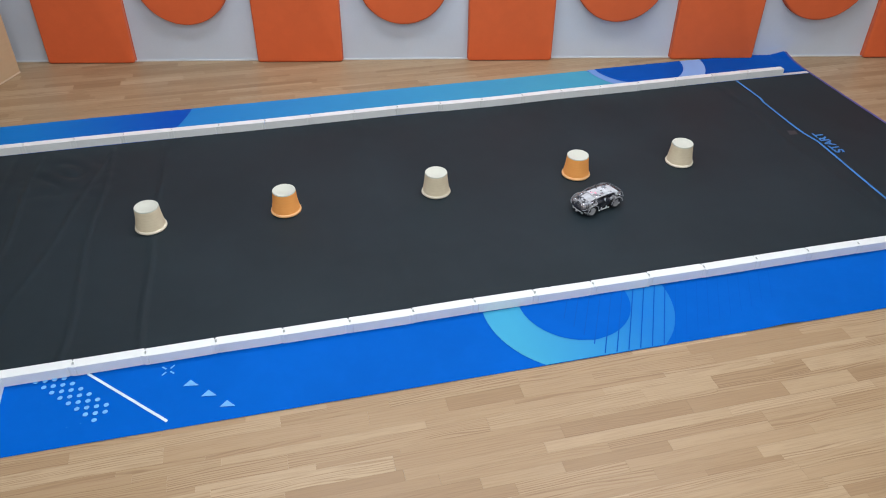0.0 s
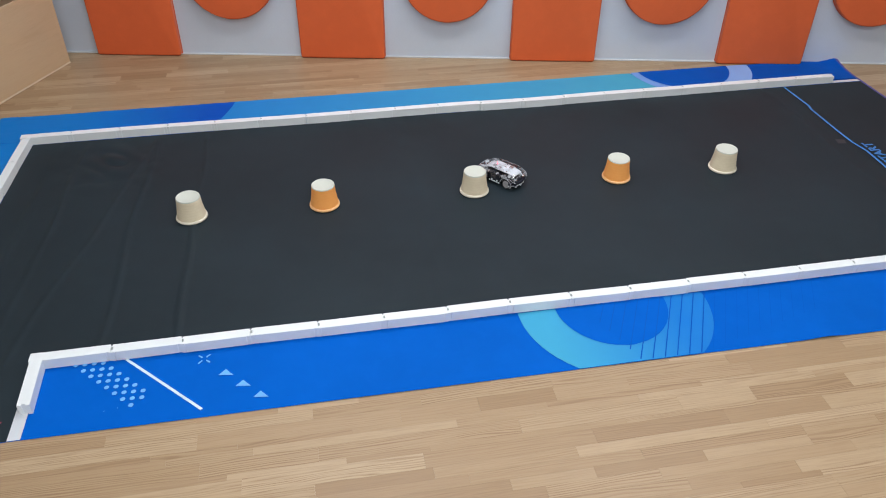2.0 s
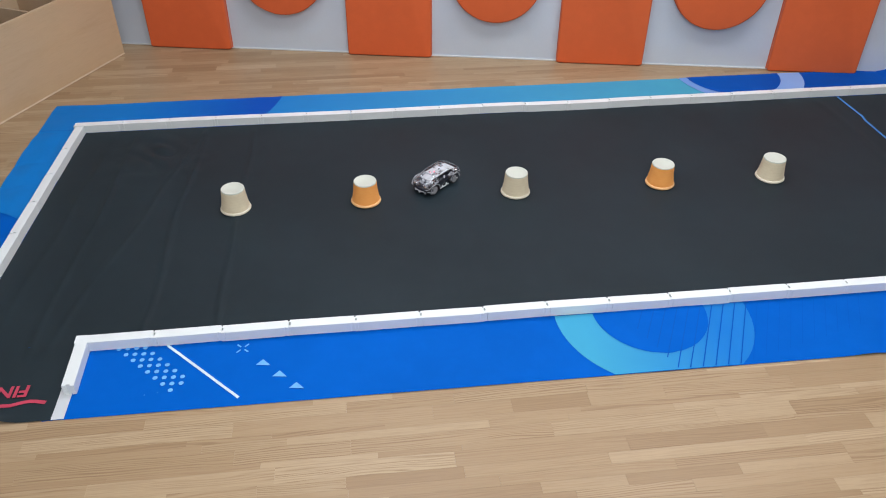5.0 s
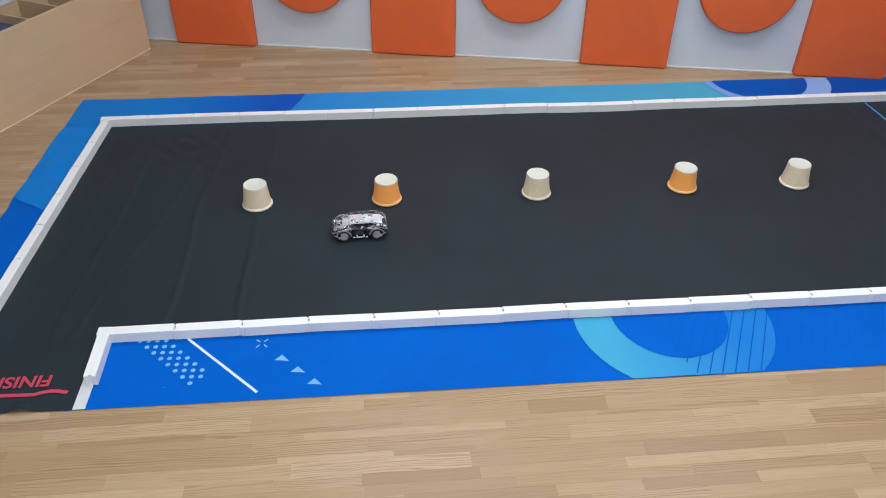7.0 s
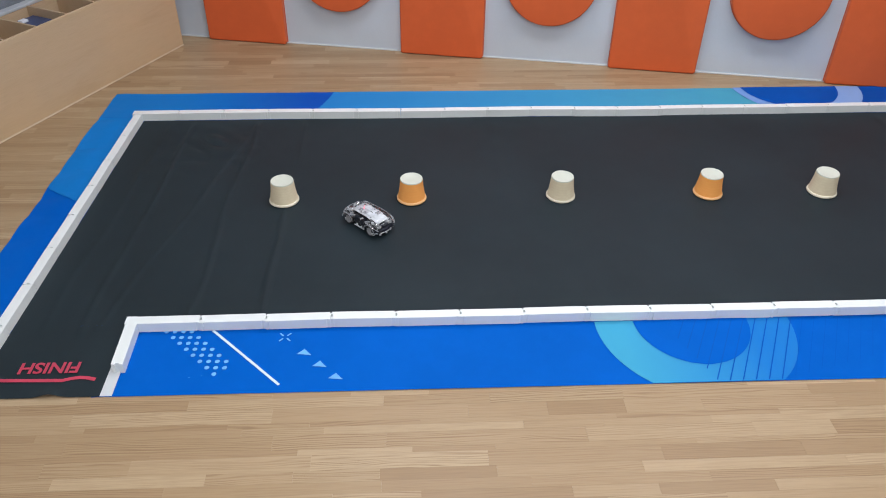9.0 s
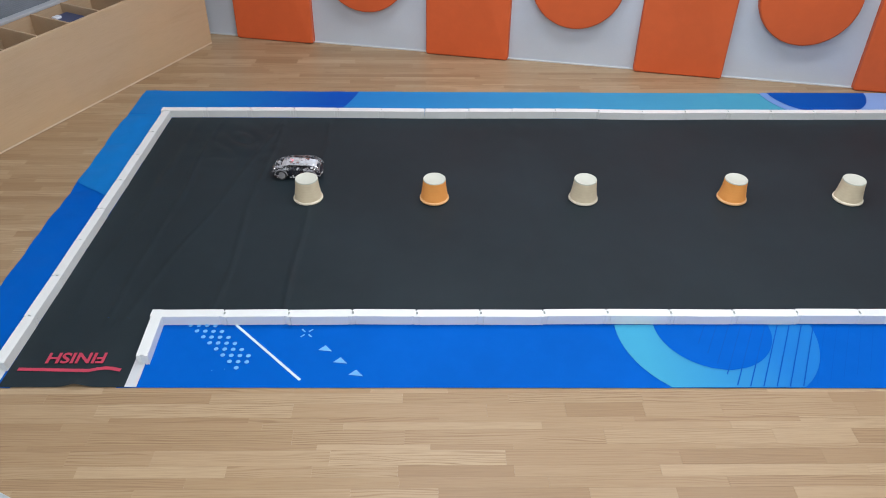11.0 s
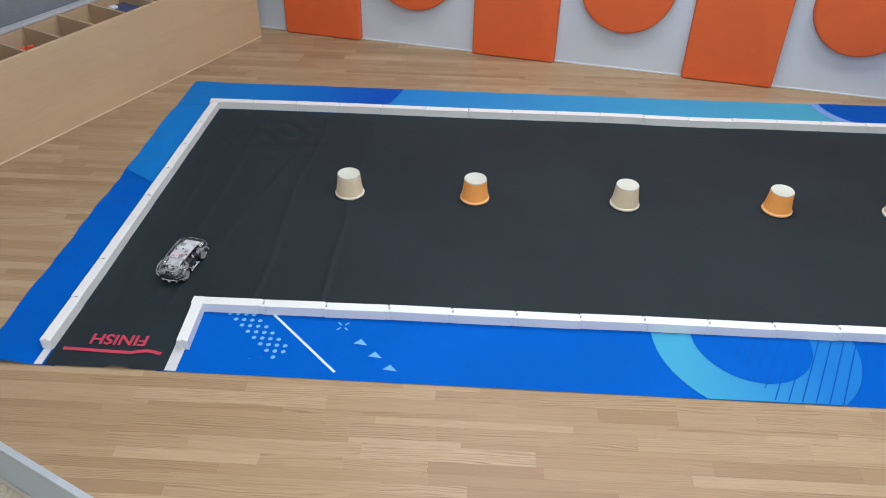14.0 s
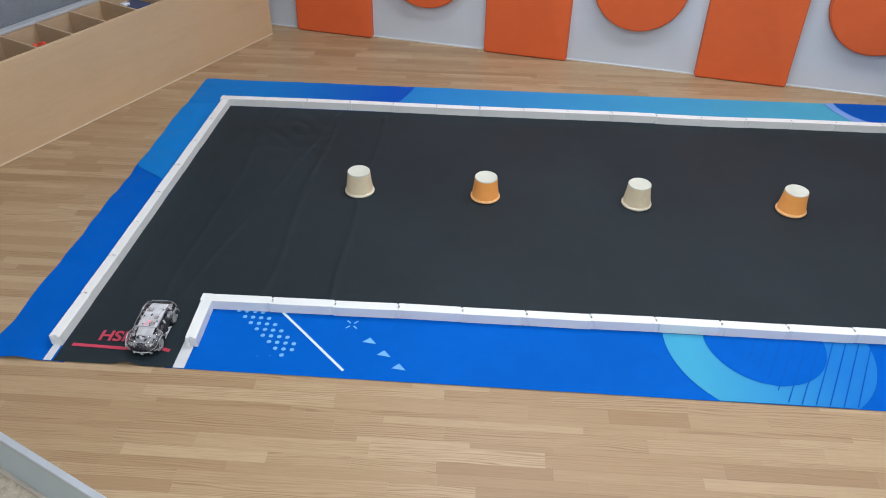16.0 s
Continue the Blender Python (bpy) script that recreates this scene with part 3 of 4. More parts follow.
def race_mat():
    t = thing("race_mat", "large printed blue and black cloth race mat", "mat")
    bm = sheet(-0.59, XR, Y0, Y1, 0.02, 0.0, mat_left)
    for v in bm.verts:
        # the track's cloth lies over this one
        if (-0.36 < v.co.x and 0.01 < v.co.y < IN1 - 0.01) or (-0.37 < v.co.x < -0.04 and v.co.y < 0.02):
            v.co.z = 0.0004
    bmesh.ops.delete(bm, geom=[v for v in bm.verts if -0.345 < v.co.x < -0.06 and v.co.y < -0.05], context="VERTS")
    part("cloth", bm, M["blue"], t, "bright blue printed cloth", True)
    inner_left = lambda y: -0.383 + 0.029 * (y + 0.25)
    part("track", sheet(-0.38, XR - 0.006, 0.0, IN1, 0.0095, 0.0012, inner_left), M["black"], t, "matt black printed track", True)
    part("track_exit", sheet(-0.38, -0.02, Y0 + 0.001, 0.0, 0.012, 0.0012, inner_left), M["black"], t, "matt black printed exit lane", True)
    # white lines under the barriers
    part("printed_edge", sheet(-0.02, XR - 0.004, -0.030, -0.009, 0.03, 0.0018), M["white_ink"], t)
    part("printed_edge", sheet(-0.37, XR - 0.004, IN1 + 0.003, IN1 + 0.026, 0.03, 0.0018), M["white_ink"], t)
    part("printed_edge", ribbon([(-0.402, Y0 + 0.001), (-0.356, IN1 + 0.03)], 0.024, 0.0018), M["white_ink"], t)
    part("printed_edge", ribbon([(-0.011, Y0 + 0.001), (-0.013, -0.01)], 0.034, 0.0018), M["white_ink"], t)
    part("hem", ribbon([(XR - 0.003, Y0), (XR - 0.003, Y1)], 0.012, 0.0022), M["hem"], t, "dark violet hem")
    # near border prints
    full, hole = arc(1.735, -0.05, 0.311, -1), arc(1.736, -0.04, 0.189, -1)
    full_r, hole_r = arc(1.735, -0.05, 0.311, 1), arc(1.722, -0.04, 0.189, 1)
    part("ring_print", band(full, full_r, Y0 + 0.001, -0.034, 0.0016), M["sky"], t, "light to mid blue printed ring")
    part("ring_core", band(hole, hole_r, -0.2285, -0.034, 0.0028, 22), M["blue"], t)
    for k in range(20):
        xt = 1.71 + 0.0385 * k
        top, low = -0.036, max(Y0 + 0.003, -0.12 - 0.042 * k)
        if k > 9:
            low = Y0 + 0.003 + 0.012 * (k - 9)
        wide = 0.0038 if k < 10 else 0.0024
        part("hatch_line", ribbon([(xt + 0.527 * (low - top), low), (xt, top)], 0.85 * wide, 0.0036 if k < 10 else 0.0012), M["blue_line"] if k < 10 else M["blue_faint"], t)
    part("slash_print", ribbon([(0.238, -0.034), (0.468, -0.267)], 0.0085), M["ice"], t, "pale diagonal stripe")
    for r in range(8):
        for c in range(4 if r < 6 else 9 - r - (1 if r == 7 else 0)):
            x, y = 0.0975 + 0.0254 * r + 0.0257 * c, -0.0350 - 0.0264 * r - 0.001 * c
            if y > Y0:
                part("dot_print", patch([(x + 0.0072 * math.cos(a / 8 * math.pi), y + 0.0072 * math.sin(a / 8 * math.pi)) for a in range(16)]), M["dots"], t)
    for k in range(3):
        x, y = 0.050 * k, -0.0515 * k
        part("triangle_print", patch([(0.506 + x, -0.146 + y), (0.549 + x, -0.152 + y), (0.527 + x, -0.125 + y)]), M["dots"], t)
    for k in range(4):
        a = math.radians(45 + 90 * k)
        part("cross_print", ribbon([(0.463 + 0.008 * math.cos(a), -0.071 + 0.008 * math.sin(a)), (0.463 + 0.024 * math.cos(a), -0.071 + 0.024 * math.sin(a))], 0.005), M["dots"], t)
    for x, y, w in ((0.205, -0.232, 0.0022), (0.240, -0.226, 0.0018), (0.700, -0.262, 0.0025), (0.815, -0.240, 0.0018), (2.30, -0.285, 0.003)):
        part("speck", patch([(x, y), (x + w, y - 0.2 * w), (x + 1.2 * w, y + w), (x + 0.2 * w, y + 1.1 * w)]), M["dots"] if x < 0.3 else M["blue_line"], t)
    # far border prints
    part("teal_print", band(lambda y: 0.40 + 0.55 * (y - 1.40) - 0.6 * (y - 1.40) ** 2, lambda y: 2.56 - 0.30 * (y - 1.40) - 0.5 * (y - 1.40) ** 2, 1.405, Y1 - 0.001, 0.0034), M["far_sky"], t, "blue-green printed field")
    ring_l, ring_r = arc(2.78, 1.662, 0.318, -1), arc(2.78, 1.662, 0.318, 1)
    core_l, core_r = arc(2.742, 1.662, 0.240, -1), arc(2.742, 1.662, 0.240, 1)
    part("deep_corner", band(lambda y: 2.70, lambda y: XR - 0.012, 1.405, Y1 - 0.001, 0.0044), M["blue_deep"], t, "deep blue printed field")
    part("lilac_ring", band(ring_l, ring_r, 1.405, Y1 - 0.001, 0.0056, 20), M["lilac"], t, "lilac printed ring")
    part("ring_heart", band(core_l, core_r, 1.424, Y1 - 0.001, 0.0068, 20), M["blue_deep"], t)
    # lighter field along the left border
    part("side_print", band(lambda y: max(mat_left(y) + 0.002, mat_left(y) + 0.002 + 1.55 * (0.80 - y)), lambda y: -0.417 + 0.029 * (y + 0.25), 0.705, 1.40, 0.0034, 40), M["blue_mid"], t, "lighter blue printed field")
    part("corner_print", band(lambda y: mat_left(y) + 0.002, lambda y: 0.40 + 0.55 * (y - 1.40) - 0.6 * (y - 1.40) ** 2, 1.402, Y1 - 0.001, 0.0034), M["corner"], t, "mid blue printed field")
    # start and finish
    part("start_line", ribbon([(3.153, 1.366), (3.158, 1.19), (3.160, 1.16), (3.150, 1.12), (3.147, 0.89), (3.150, 0.80), (3.166, 0.72), (3.160, 0.60), (3.150, 0.40), (3.144, 0.25), (3.144, 0.004)], 0.0105, 0.0034), M["start"], t, "blue start line")
    part("finish_line", ribbon([(-0.356, -0.225), (-0.26, -0.228), (-0.150, -0.231), (-0.128, -0.224), (-0.105, -0.220), (-0.085, -0.222), (-0.058, -0.229)], 0.0125, 0.0034), M["finish"], t, "red finish line")
    part("tape_mark", patch([(3.082, 0.800), (3.120, 0.796), (3.128, 0.828), (3.092, 0.838)], 0.003), M["tape"], t, "small dark patch of tape")
    words("START", 0.060, M["start"], t, place(3.221, 0.606, 0.0078, 90), "start_lettering")
    words("FINISH", 0.060, M["finish"], t, place(-0.114, -0.161, 0.0078, 180), "finish_lettering")


# ---- barrier blocks ----
def block_mesh(length):
    """A moulded block: chamfered beam with a notch and a locking tab at its ends and a shallow groove in its faces."""
    w, h, g = 0.034, 0.0345, length / 2 - 0.0002
    a, b = -w / 2, w / 2
    pts = [(-g, a), (-g + 0.0095, a), (-g + 0.0098, a + 0.004), (-g + 0.0107, a + 0.004), (-g + 0.011, a),
           (g - 0.0125, a), (g - 0.0115, a + 0.0014), (g - 0.0065, a + 0.0014), (g - 0.0055, a), (g, a), (g, b - 0.0058), (g - 0.0024, b - 0.0058), (g - 0.0024, b),
           (-g + 0.0024, b), (-g + 0.0024, b - 0.0058), (-g, b - 0.0058), (-g, 0.006), (-g + 0.006, 0.006), (-g + 0.006, -0.006), (-g, -0.006)]
    if length < 0.1:
        pts = [(-g, a), (g, a), (g, b - 0.0058), (g - 0.0024, b - 0.0058), (g - 0.0024, b), (-g, b)]
    bm = prism(bmesh.new(), pts, 0.0, h)
    top = [e for e in bm.edges if all(v.co.z > h - 1e-6 for v in e.verts) and abs(e.verts[0].co.y - e.verts[1].co.y) < 1e-6 and abs(abs(e.verts[0].co.y) - w / 2) < 1e-6]
    bmesh.ops.bevel(bm, geom=top, offset=0.0007, segments=2, affect="EDGES")
    return mesh_of("barrier_block", bm, M["block"])


def barriers():
    me = block_mesh(0.2)
    rng = random.Random(5)

    def put(x, y, turn, data=me, loose=1.0):
        ob = new("barrier_block", data)
        ob.matrix_basis = place(x + rng.uniform(-0.0005, 0.0005), y + loose * rng.uniform(-0.0014, 0.0014), 0.0042, turn + loose * rng.uniform(-0.7, 0.7))
        tagged(ob, "white moulded plastic barrier block lying on the mat", "barrier", "track barrier blocks")

    def wobble(k):
        return 0.003 * math.sin(0.8 * k) - 0.012 * math.exp(-((k - 10.6) / 1.3) ** 2)

    for k in range(17):
        put(0.1 + 0.2 * k, -0.017, 0)
    for k in range(19):
        wob = wobble(k)
        put(-0.28 + 0.2 * k, 1.389 + wob, math.degrees(math.atan2(0.5 * (wobble(k + 1) - wobble(k - 1)), 0.2)), me, 0.4)
    for k in range(8):
        y = -0.132 + 0.2 * k
        put(-0.400 + 0.0285 * (y + 0.25), y, 90 - 1.64)
    put(-0.001, -0.105, 92.0)
    end = block_mesh(0.034)
    put(-0.008, -0.017, 0, end)
    put(-0.362, 1.389, 0, end)


# ---- cups ----
def cup(x, y, colour, turn, size=1.0):
    t = thing("paper_cup", f"{'orange' if colour == 'orange' else 'beige'} ribbed pulp cup standing upside down on the track", "cup", place(x, y, 0.0048, turn), "slalom cups")
    low = 0.865 * size
    side = [(0.0530, 0.010), (0.0518, 0.020), (0.0490, 0.040), (0.0462, 0.062), (0.0446, 0.082), (0.0434, 0.098), (0.0431, 0.1005)]
    part("wall", lathe([(r * size, z * low) for r, z in side], 48), M["cup_" + colour], t, "", True)
    lip = [(0.049, 0.0), (0.0550, 0.0006), (0.0570, 0.003), (0.0572, 0.006), (0.0562, 0.0092), (0.0540, 0.0112), (0.0515, 0.0120), (0.049, 0.008), (0.049, 0.0)]
    part("rim", lathe([(r * size, z * size) for r, z in lip], 48), M["lip_" + colour], t, "rolled rim", True)
    base = [(0.0433, 0.0995), (0.0430, 0.1028), (0.0414, 0.1052), (0.0400, 0.1050), (0.0385, 0.1038), (0.0, 0.1034)]
    part("bottom", lathe([(r * size, z * low) for r, z in base], 48), M["cup_base"], t, "pale round bottom", True)


# ---- the robot car (x forward, in plan units) ----
WHEEL_R, BASE, TRACK = 0.0205, 0.117, 0.078


def loft(sections):
    """Skin over cross sections: each a list of points of the same count."""
    bm = bmesh.new()
    rows = [[bm.verts.new(p) for p in s] for s in sections]
    for a, b in zip(rows, rows[1:]):
        for k in range(len(a) - 1):
            bm.faces.new((a[k], a[k + 1], b[k + 1], b[k]))
    return bm


def smooth_rows(rows, n):
    """More rows between the given ones, on a curve through them."""
    out = []
    for k in range(len(rows) - 1):
        a, b, c, d = (rows[min(max(k + i, 0), len(rows) - 1)] for i in (-1, 0, 1, 2))
        for i in range(n):
            f = i / n
            out.append(tuple(q + 0.5 * f * (r - p + f * (2 * p - 5 * q + 4 * r - s + f * (3 * (q - r) + s - p))) for p, q, r, s in zip(a, b, c, d)))
    return out + [tuple(rows[-1])]


def tube(pts, radius):
    """A thin five-sided bead along the points."""
    sections = []
    for k, p in enumerate(pts):
        d = (Vector(pts[min(k + 1, len(pts) - 1)]) - Vector(pts[max(k - 1, 0)])).normalized()
        side = d.cross(Vector((0.3, 0.2, 1.0))).normalized()
        up = side.cross(d)
        sections.append([tuple(Vector(p) + radius * (math.cos(a * 0.4 * math.pi) * side + math.sin(a * 0.4 * math.pi) * up)) for a in range(6)])
    return loft(sections)


def shell_section(x, half_low, half_mid, half_top, z_low, z_mid, z_top):
    pts = [(-half_low, z_low), (-half_mid, (z_low + z_mid) / 2), (-half_mid, z_mid), (-half_top - 0.004, z_top - 0.006), (-half_top, z_top - 0.0015), (-half_top * 0.5, z_top), (0, z_top + 0.0006)]
    full = pts + [(-y, z) for y, z in pts[-2::-1]]
    return [(x, y, z) for y, z in full]


def robot_car():
    t = thing("robot_car", "small robot car with clear plastic shell and grey electronics", "robot car", place(2.03, 0.474, 0.005, 198))
    # chassis and belly
    bm = boxed((0.0, 0, 0.020), (0.160, 0.052, 0.016), 0.004, 2)
    box(bm, (0.0, 0, 0.0325), (0.064, 0.088, 0.030), 0.005, 2)
    for s in (-1, 1):
        box(bm, (s * 0.068, 0, 0.032), (0.046, 0.058, 0.024), 0.005, 2)
        box(bm, (s * 0.090, 0, 0.026), (0.010, 0.076, 0.016), 0.003)
    part("chassis", bm, M["chassis"], t, "black plastic chassis")
    for s in (-1, 1):
        bm = boxed((0, s * 0.0455, 0.0115), (0.030, 0.005, 0.004), 0.001)
        for x in (-0.012, 0.012):
            box(bm, (x, s * 0.0465, 0.016), (0.006, 0.005, 0.011), 0.0012)
        for x in (-0.022, 0.022):
            box(bm, (x, s * 0.0470, 0.012), (0.008, 0.004, 0.004), 0.001)
        part("side_rail", bm, M["trim_pale"], t, "pale side rail")
    # boards, stepped from tail to nose
    bm = boxed((-0.008, 0, 0.0600), (0.082, 0.062, 0.004), 0.003, 2)
    box(bm, (0.042, 0, 0.0545), (0.040, 0.052, 0.004), 0.003, 2, pose(0, 0, 0, 0, 12, 0))
    box(bm, (-0.064, 0, 0.0565), (0.034, 0.056, 0.004), 0.003, 2, pose(0, 0, 0, 0, -12, 0))
    part("circuit_board", bm, M["board"], t, "silver-white main board")
    hood = boxed((0.072, 0, 0.0450), (0.024, 0.050, 0.003), 0.002, 1, pose(0, 0, 0, 0, 14, 0))
    part("hood_plate", hood, M["trim_grey"], t, "smoke-grey front plate")
    rng = random.Random(11)
    for k in range(16):
        x, y = rng.uniform(0.060, 0.086), rng.uniform(-0.032, 0.032)
        part("front_fitting", boxed((x, y, 0.0475 - 0.25 * (x - 0.072)), (rng.uniform(0.004, 0.010), rng.uniform(0.004, 0.012), rng.uniform(0.004, 0.008)), 0.001, 1, pose(0, 0, 0, 0, 14, rng.uniform(0, 90))), (M["trim_pale"], M["chassis"], M["metal"], M["chassis"])[k % 4], t)
    for x, y, sx, sy, h in ((-0.030, 0.012, 0.028, 0.020, 0.005), (0.008, -0.012, 0.028, 0.020, 0.004), (0.020, 0.015, 0.014, 0.016, 0.005), (-0.006, 0.018, 0.012, 0.012, 0.005), (-0.040, -0.014, 0.016, 0.018, 0.005)):
        part("module", boxed((x, y, 0.0615 + h / 2), (sx, sy, h), 0.0012), M["board"] if sx > 0.02 else M["metal"], t)
    for k in range(14):
        x, y = rng.uniform(-0.046, 0.028), rng.uniform(-0.028, 0.028)
        part("chip", boxed((x, y, 0.0628), (rng.uniform(0.004, 0.009), rng.uniform(0.003, 0.006), 0.003), 0.0006), M["chip"] if k % 3 else M["metal"], t)
    part("power_light", boxed((0.016, 0.004, 0.0675), (0.005, 0.005, 0.003), 0.001), M["red_light"], t, "glowing red lamp")
    part("power_light", boxed((0.026, -0.008, 0.0660), (0.004, 0.004, 0.002), 0.0008), M["red_light"], t, "glowing red lamp")
    # brackets and fittings seen through the shell round the edge
    for k in range(64):
        a = 2 * math.pi * k / 64 + rng.uniform(-0.04, 0.04)
        f = rng.uniform(0.80, 1.0)
        x, y = 0.089 * f * math.copysign(abs(math.cos(a)) ** 0.6, math.cos(a)), 0.0465 * f * math.copysign(abs(math.sin(a)) ** 0.6, math.sin(a))
        if abs(x) < 0.034:
            y *= 0.86
        top = 0.054 if abs(x) < 0.066 else 0.054 - 0.55 * (abs(x) - 0.066)
        z = top - rng.uniform(0.0, 0.012)
        part("bracket", boxed((x, y, z), (rng.uniform(0.007, 0.015), rng.uniform(0.004, 0.010), rng.uniform(0.003, 0.009)), 0.0012, 1, pose(0, 0, 0, rng.uniform(-20, 20), rng.uniform(-20, 20), rng.uniform(0, 90))), (M["trim_pale"], M["chassis"], M["board"], M["chassis"], M["metal"], M["trim_pale"], M["trim_grey"])[k % 7], t)
    # bumpers: dark, with a castellated pale lower lip
    for s in (-1, 1):
        dark, lip = bmesh.new(), bmesh.new()
        for k in range(9):
            a = math.radians(-60 + 15 * k)
            x, y = s * (0.054 + 0.043 * math.cos(a)), 0.054 * math.sin(a)
            turn = pose(0, 0, 0, 0, 0, s * math.degrees(a) * 0.9)
            box(dark, (x, y, 0.027), (0.007, 0.0145, 0.012), 0.002, 1, turn)
            box(lip, (x * 1.012, y * 1.012, 0.0190), (0.0045, 0.0150, 0.0036), 0.001, 1, turn)
            if k % 2 == 0:
                box(lip, (x, y, 0.0135), (0.0045, 0.0080, 0.0090), 0.0012, 1, turn)
        part("bumper", dark, M["chassis"], t, "black bumper")
        part("bumper_lip", lip, M["trim_pale"], t, "pale notched lower lip")
        for y in (-0.027, 0.027):
            part("lamp_housing", boxed((s * 0.087, y, 0.040), (0.014, 0.018, 0.010), 0.004, 2), M["metal"], t, "bright lamp housing")
    # clear wheel arches with pale rims
    for sx in (-1, 1):
        for sy in (-1, 1):
            sec, rim = [], []
            for k in range(13):
                a = math.radians(4 + 172 * k / 12)
                ca, sa = math.cos(a), math.sin(a)
                x, z = sx * BASE / 2 + 0.0258 * ca, WHEEL_R + 0.0258 * sa
                sec.append([(x, sy * 0.030, z), (x, sy * 0.0530, z), (x + 0.003 * ca, sy * 0.050, z + 0.003 * sa), (x + 0.003 * ca, sy * 0.030, z + 0.003 * sa)])
                rim.append([(x - 0.001 * ca, sy * 0.0530, z - 0.001 * sa), (x - 0.001 * ca, sy * 0.0545, z - 0.001 * sa), (x + 0.0026 * ca, sy * 0.0545, z + 0.0026 * sa), (x + 0.0026 * ca, sy * 0.0530, z + 0.0026 * sa), (x - 0.001 * ca, sy * 0.0530, z - 0.001 * sa)])
            part("wheel_arch", loft(sec), M["shell"], t, "clear wheel arch", True)
            part("arch_rim", loft(rim), M["trim_grey"], t, "smoke-grey wheel arch rim")
    # clear shell, pinched at the waist
    cuts = [(-0.099, 0.030, 0.034, 0.026, 0.020, 0.034, 0.044), (-0.094, 0.042, 0.046, 0.034, 0.016, 0.038, 0.054), (-0.080, 0.050, 0.052, 0.037, 0.044, 0.048, 0.064),
            (-0.060, 0.0515, 0.0535, 0.037, 0.047, 0.050, 0.0705), (-0.030, 0.0475, 0.0485, 0.035, 0.030, 0.046, 0.0730), (0.0, 0.0455, 0.0465, 0.034, 0.024, 0.046, 0.0730),
            (0.028, 0.0475, 0.0485, 0.034, 0.030, 0.046, 0.071), (0.050, 0.0515, 0.0535, 0.035, 0.047, 0.050, 0.063), (0.072, 0.0505, 0.0525, 0.036, 0.044, 0.047, 0.0545),
            (0.088, 0.044, 0.047, 0.034, 0.016, 0.036, 0.048), (0.097, 0.034, 0.036, 0.026, 0.016, 0.032, 0.042), (0.100, 0.026, 0.028, 0.018, 0.020, 0.030, 0.036)]
    cuts = smooth_rows(cuts, 4)
    part("shell", loft([shell_section(*c) for c in cuts]), M["shell"], t, "clear moulded plastic shell", True)
    # added pale beads paint in reflections on the shell: roof edges, brow lines and arches across nose and tail
    for sy in (-1, 1):
        part("shell_edge", tube([(x, sy * (ht + 0.004), zt - 0.005) for x, hl, hm, ht, zl, zm, zt in cuts[5:-8]], 0.0007), M["edge_glint"], t, "painted highlight along the roof edge")
        for a, b in ((2, 16), (26, len(cuts) - 2)):
            part("shell_edge", tube([(x, sy * hm, zm) for x, hl, hm, ht, zl, zm, zt in cuts[a:b]], 0.0011), M["edge_glint"], t, "painted highlight along the fender edge")
    for k in (4, 26, 36):
        x, hl, hm, ht, zl, zm, zt = cuts[k]
        part("shell_seam", tube([(x, y, z + 0.0006) for _, y, z in smooth_rows(shell_section(x, hl, hm, ht, zl, zm, zt)[2:-2], 3)], 0.0007), M["edge_glint"], t, "painted highlight across the shell")
    trim = Matrix.Diagonal((1.0, 0.94, 1.0, 1))
    for ob in t.children:
        ob.data.transform(trim)
    # wheels
    wheels = []
    for sx in (-1, 1):
        for sy in (-1, 1):
            w = new("wheel")
            w.parent = t
            w.matrix_basis = place(sx * BASE / 2, sy * TRACK / 2, WHEEL_R)
            wheels.append((w, sx * BASE / 2, sy * TRACK / 2))
            tilt = pose(0, 0, 0, 90, 0, 0)
            tyre = lathe([(0.0150, -0.0075), (0.0188, -0.0080), (0.0205, -0.0055), (0.0205, 0.0055), (0.0188, 0.0080), (0.0150, 0.0075)], 28)
            bmesh.ops.transform(tyre, matrix=tilt, verts=tyre.verts)
            part("tyre", tyre, M["tyre"], w, "", True)
            rim = lathe([(0.0, -0.0066), (0.004, -0.0072), (0.0048, -0.0060), (0.0125, -0.0060), (0.0150, -0.0076), (0.0158, -0.0060), (0.0158, 0.0060), (0.0150, 0.0076), (0.0125, 0.0060), (0.0048, 0.0060), (0.004, 0.0072), (0.0, 0.0066)], 28)
            for k in range(6):
                a = math.pi * k / 3
                box(rim, (0.0088 * math.cos(a), 0.0088 * math.sin(a), 0), (0.010, 0.0030, 0.0142), 0.0008, 1, pose(0, 0, 0, 0, 0, 60 * k))
            bmesh.ops.transform(rim, matrix=tilt, verts=rim.verts)
            part("rim", rim, M["rim"], w)
    return t, wheels


# ---- wooden strips of the platform ----
def clip(poly, px, py, nx, ny):
    """The part of a polygon on the side of a line to which its normal does not point."""
    out = []
    for (xa, ya), (xb, yb) in zip(poly, poly[1:] + poly[:1]):
        da, db = (xa - px) * nx + (ya - py) * ny, (xb - px) * nx + (yb - py) * ny
        if da <= 0:
            out.append((xa, ya))
        if da * db < 0:
            f = da / (da - db)
            out.append((xa + f * (xb - xa), ya + f * (yb - ya)))
    return out


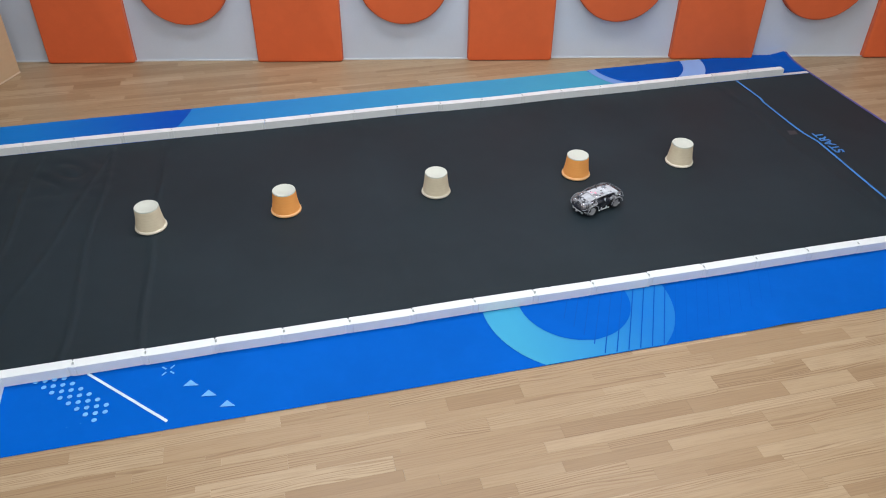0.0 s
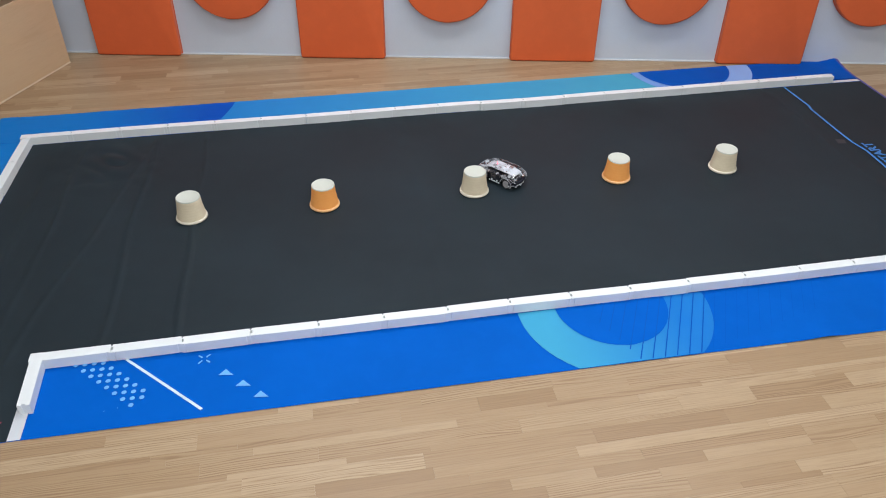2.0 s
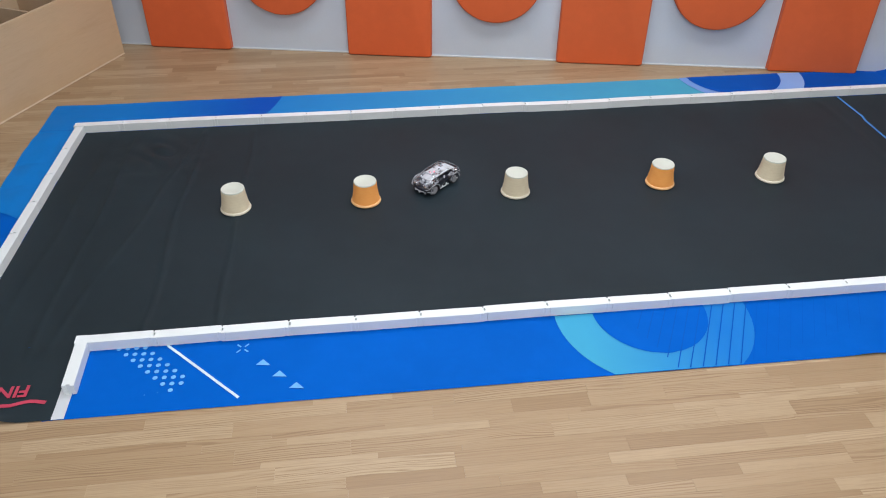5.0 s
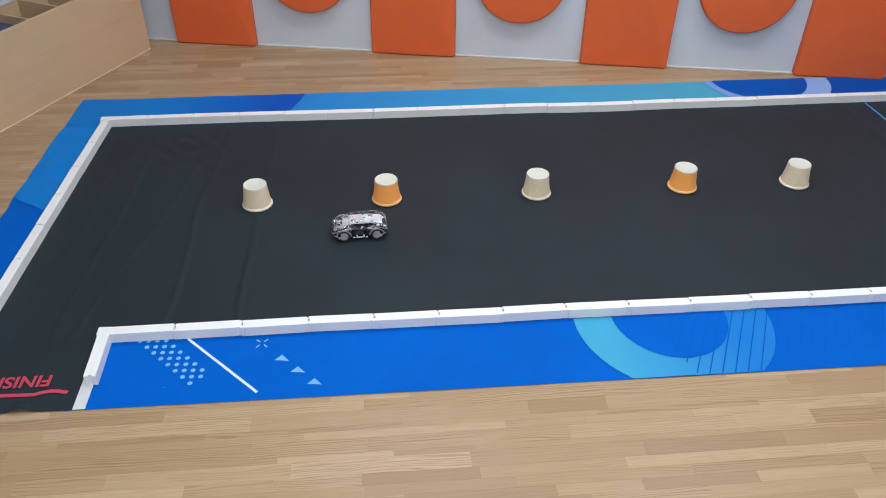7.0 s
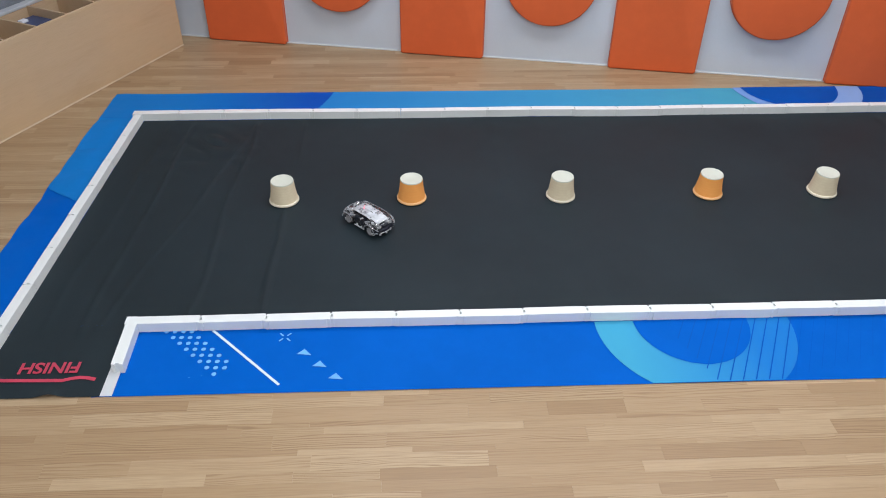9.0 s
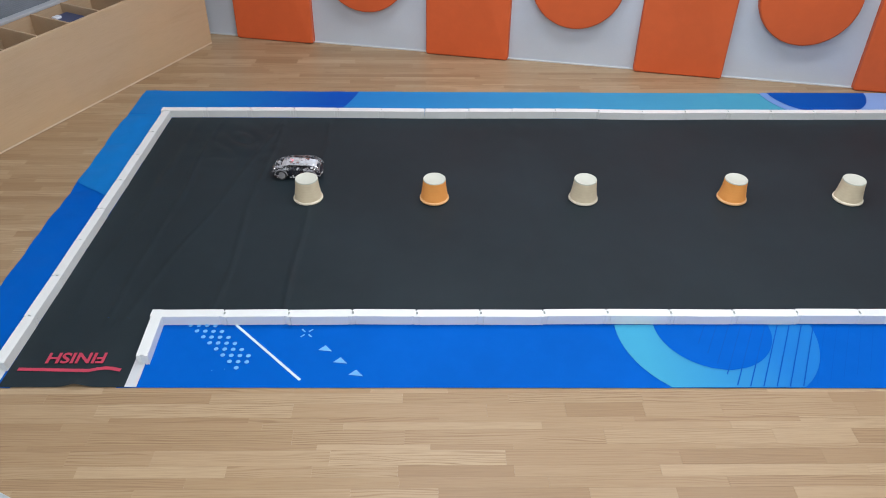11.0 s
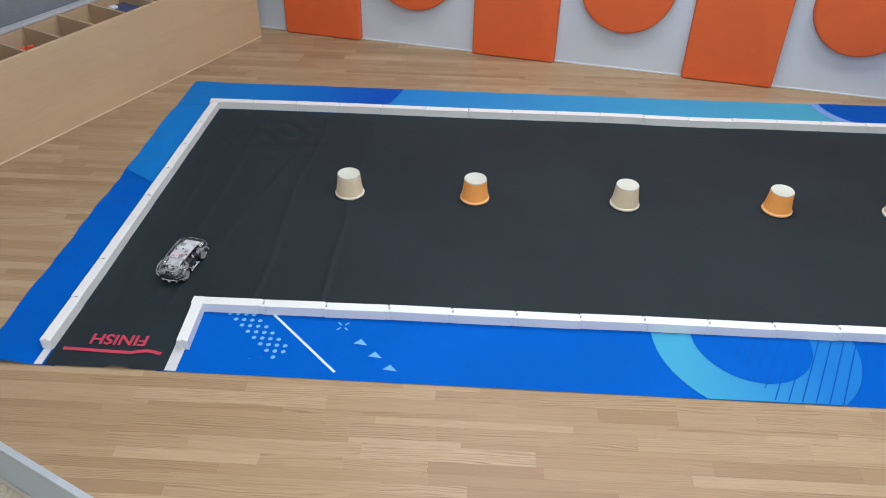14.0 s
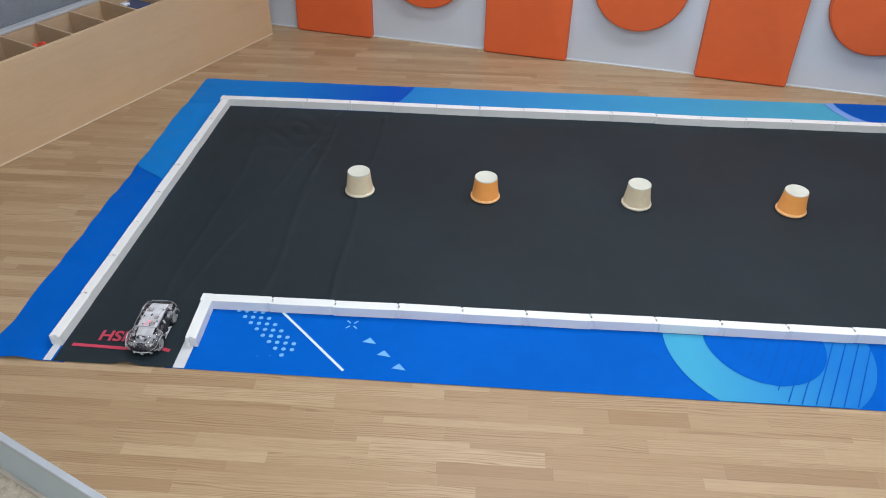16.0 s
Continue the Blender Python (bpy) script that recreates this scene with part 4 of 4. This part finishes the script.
def wooden_floor():
    nx, ny = STEP_D[1], -STEP_D[0]
    a = math.radians(WALL_TURN)
    bed = [(-4.2, -4.0), (6.14, -4.0), (6.14, 5.0), (-4.2, 5.0)]
    bed = clip(clip(bed, *STEP_P, nx, ny), 0, WALL_B + 0.03, -math.sin(a), math.cos(a))
    floor = setting("floor", prism(bmesh.new(), bed, -0.06, -0.004), M["joint"], "light oak strip floor of mixed widths", "floor")
    rng = random.Random(3)
    gap, thick = 0.00012, 0.004
    rest, made, shared = bmesh.new(), 0, {}
    y = -4.0
    while y < 3.2:
        w = rng.choice((0.018, 0.026, 0.034, 0.036, 0.038, 0.050))
        x = -4.2 - rng.uniform(0, 0.5)
        while x < 6.1:
            n = rng.choice((0.22, 0.30, 0.38, 0.46, 0.54))
            quad = [(x + gap, y + gap), (x + n - gap, y + gap), (x + n - gap, y + w - gap), (x + gap, y + w - gap)]
            cut = clip(clip(quad, *STEP_P, nx, ny), 0, WALL_B + 0.02, -math.sin(a), math.cos(a))
            whole = cut == quad
            cx, cy = x + n / 2, y + w / 2
            hidden = -0.45 < cx - n / 2 and cx + n / 2 < 3.45 and -0.2 < cy < 1.55
            near = cy < -0.3 and -0.3 < cx < 2.6 and cy > -1.05
            if cut and not hidden:
                if whole and near and made < 300:
                    key = (n, w)
                    if key not in shared:
                        shared[key] = mesh_of("plank", prism(bmesh.new(), [(-n / 2 + gap, -w / 2 + gap), (n / 2 - gap, -w / 2 + gap), (n / 2 - gap, w / 2 - gap), (-n / 2 + gap, w / 2 - gap)], -thick, 0.0), M["plank"])
                    ob = new("plank", shared[key])
                    ob.parent, ob.matrix_basis = floor, place(cx, cy)
                    made += 1
                elif len(cut) > 2:
                    prism(rest, cut, -thick, 0.0)
            x += n
        y += w
    tagged(part("planks", rest, M["planks"], floor, "light oak strips"), kind="stuff")


# ---- what moves ----
CAR_ROWS = [(0.0, 2.013, 0.466, 198), (0.5, 1.873, 0.473, 174), (1.0, 1.751, 0.538, 150), (1.5, 1.652, 0.654, 129), (2.0, 1.571, 0.769, 130),
            (2.5, 1.478, 0.864, 146), (3.0, 1.340, 0.900, 167), (3.5, 1.199, 0.882, 189), (4.0, 1.148, 0.861, 201), (4.3, 1.138, 0.853, 205),
            (5.0, 1.135, 0.790, 222), (5.6, 1.080, 0.665, 226), (6.3, 0.965, 0.530, 218), (6.5, 0.906, 0.510, 207), (7.0, 0.758, 0.488, 183),
            (7.2, 0.700, 0.495, 178), (7.4, 0.645, 0.508, 171), (7.6, 0.612, 0.520, 168), (7.8, 0.625, 0.519, 162), (8.0, 0.669, 0.510, 156),
            (8.2, 0.720, 0.492, 152), (8.5, 0.758, 0.470, 147), (8.8, 0.736, 0.489, 140), (9.0, 0.705, 0.530, 134), (9.2, 0.683, 0.562, 131),
            (9.8, 0.605, 0.690, 128), (10.4, 0.500, 0.815, 147), (10.9, 0.345, 0.880, 172), (11.3, 0.215, 0.868, 192), (11.5, 0.164, 0.843, 200),
            (12.0, 0.052, 0.750, 221), (12.5, -0.011, 0.621, 242), (13.0, -0.058, 0.489, 254), (13.5, -0.097, 0.343, 258), (14.0, -0.130, 0.196, 259),
            (14.5, -0.144, 0.049, 265), (15.0, -0.141, -0.099, 270), (15.3, -0.137, -0.148, 270), (15.5, -0.136, -0.153, 270), (16.0, -0.136, -0.155, 270)]


def motions():
    walk(CAR, [(t, place(x - 0.008 * math.sin(math.radians(h)), y - 0.008, 0.005, h)) for t, x, y, h in CAR_ROWS])
    # the wheels roll by the way gone along the car's heading
    spin, rows, k = 0.0, [(0.0, 0.0)], 0
    last = CAR_ROWS[0][1:3]
    for i in range(1, 241):
        t = i / 15
        while CAR_ROWS[k + 1][0] < t - 1e-6:
            k += 1
        (ta, xa, ya, ha), (tb, xb, yb, hb) = CAR_ROWS[k], CAR_ROWS[k + 1]
        f = (t - ta) / (tb - ta)
        x, y, h = xa + f * (xb - xa), ya + f * (yb - ya), math.radians(ha + f * (hb - ha))
        spin += ((x - last[0]) * math.cos(h) + (y - last[1]) * math.sin(h)) / WHEEL_R
        last = (x, y)
        rows.append((t, math.degrees(spin)))
    for w, x, y in WHEELS:
        walk(w, [(t, place(x, y, WHEEL_R, 0, 0, a)) for t, a in rows])


room()
for lx, ly in LAMPS:
    ceiling_light(lx, ly)
step_edge()
padded_panels()
bench()
ribbed_screen()
race_mat()
barriers()
for cx, cy, colour, turn in ((0.372, 0.704, "beige", 20), (0.861, 0.704, "orange", 80), (1.442, 0.703, "beige", 150), (2.027, 0.706, "orange", 210), (2.486, 0.703, "beige", 300)):
    cup(cx, cy - 0.0095, colour, turn)
CAR, WHEELS = robot_car()
wooden_floor()
motions()
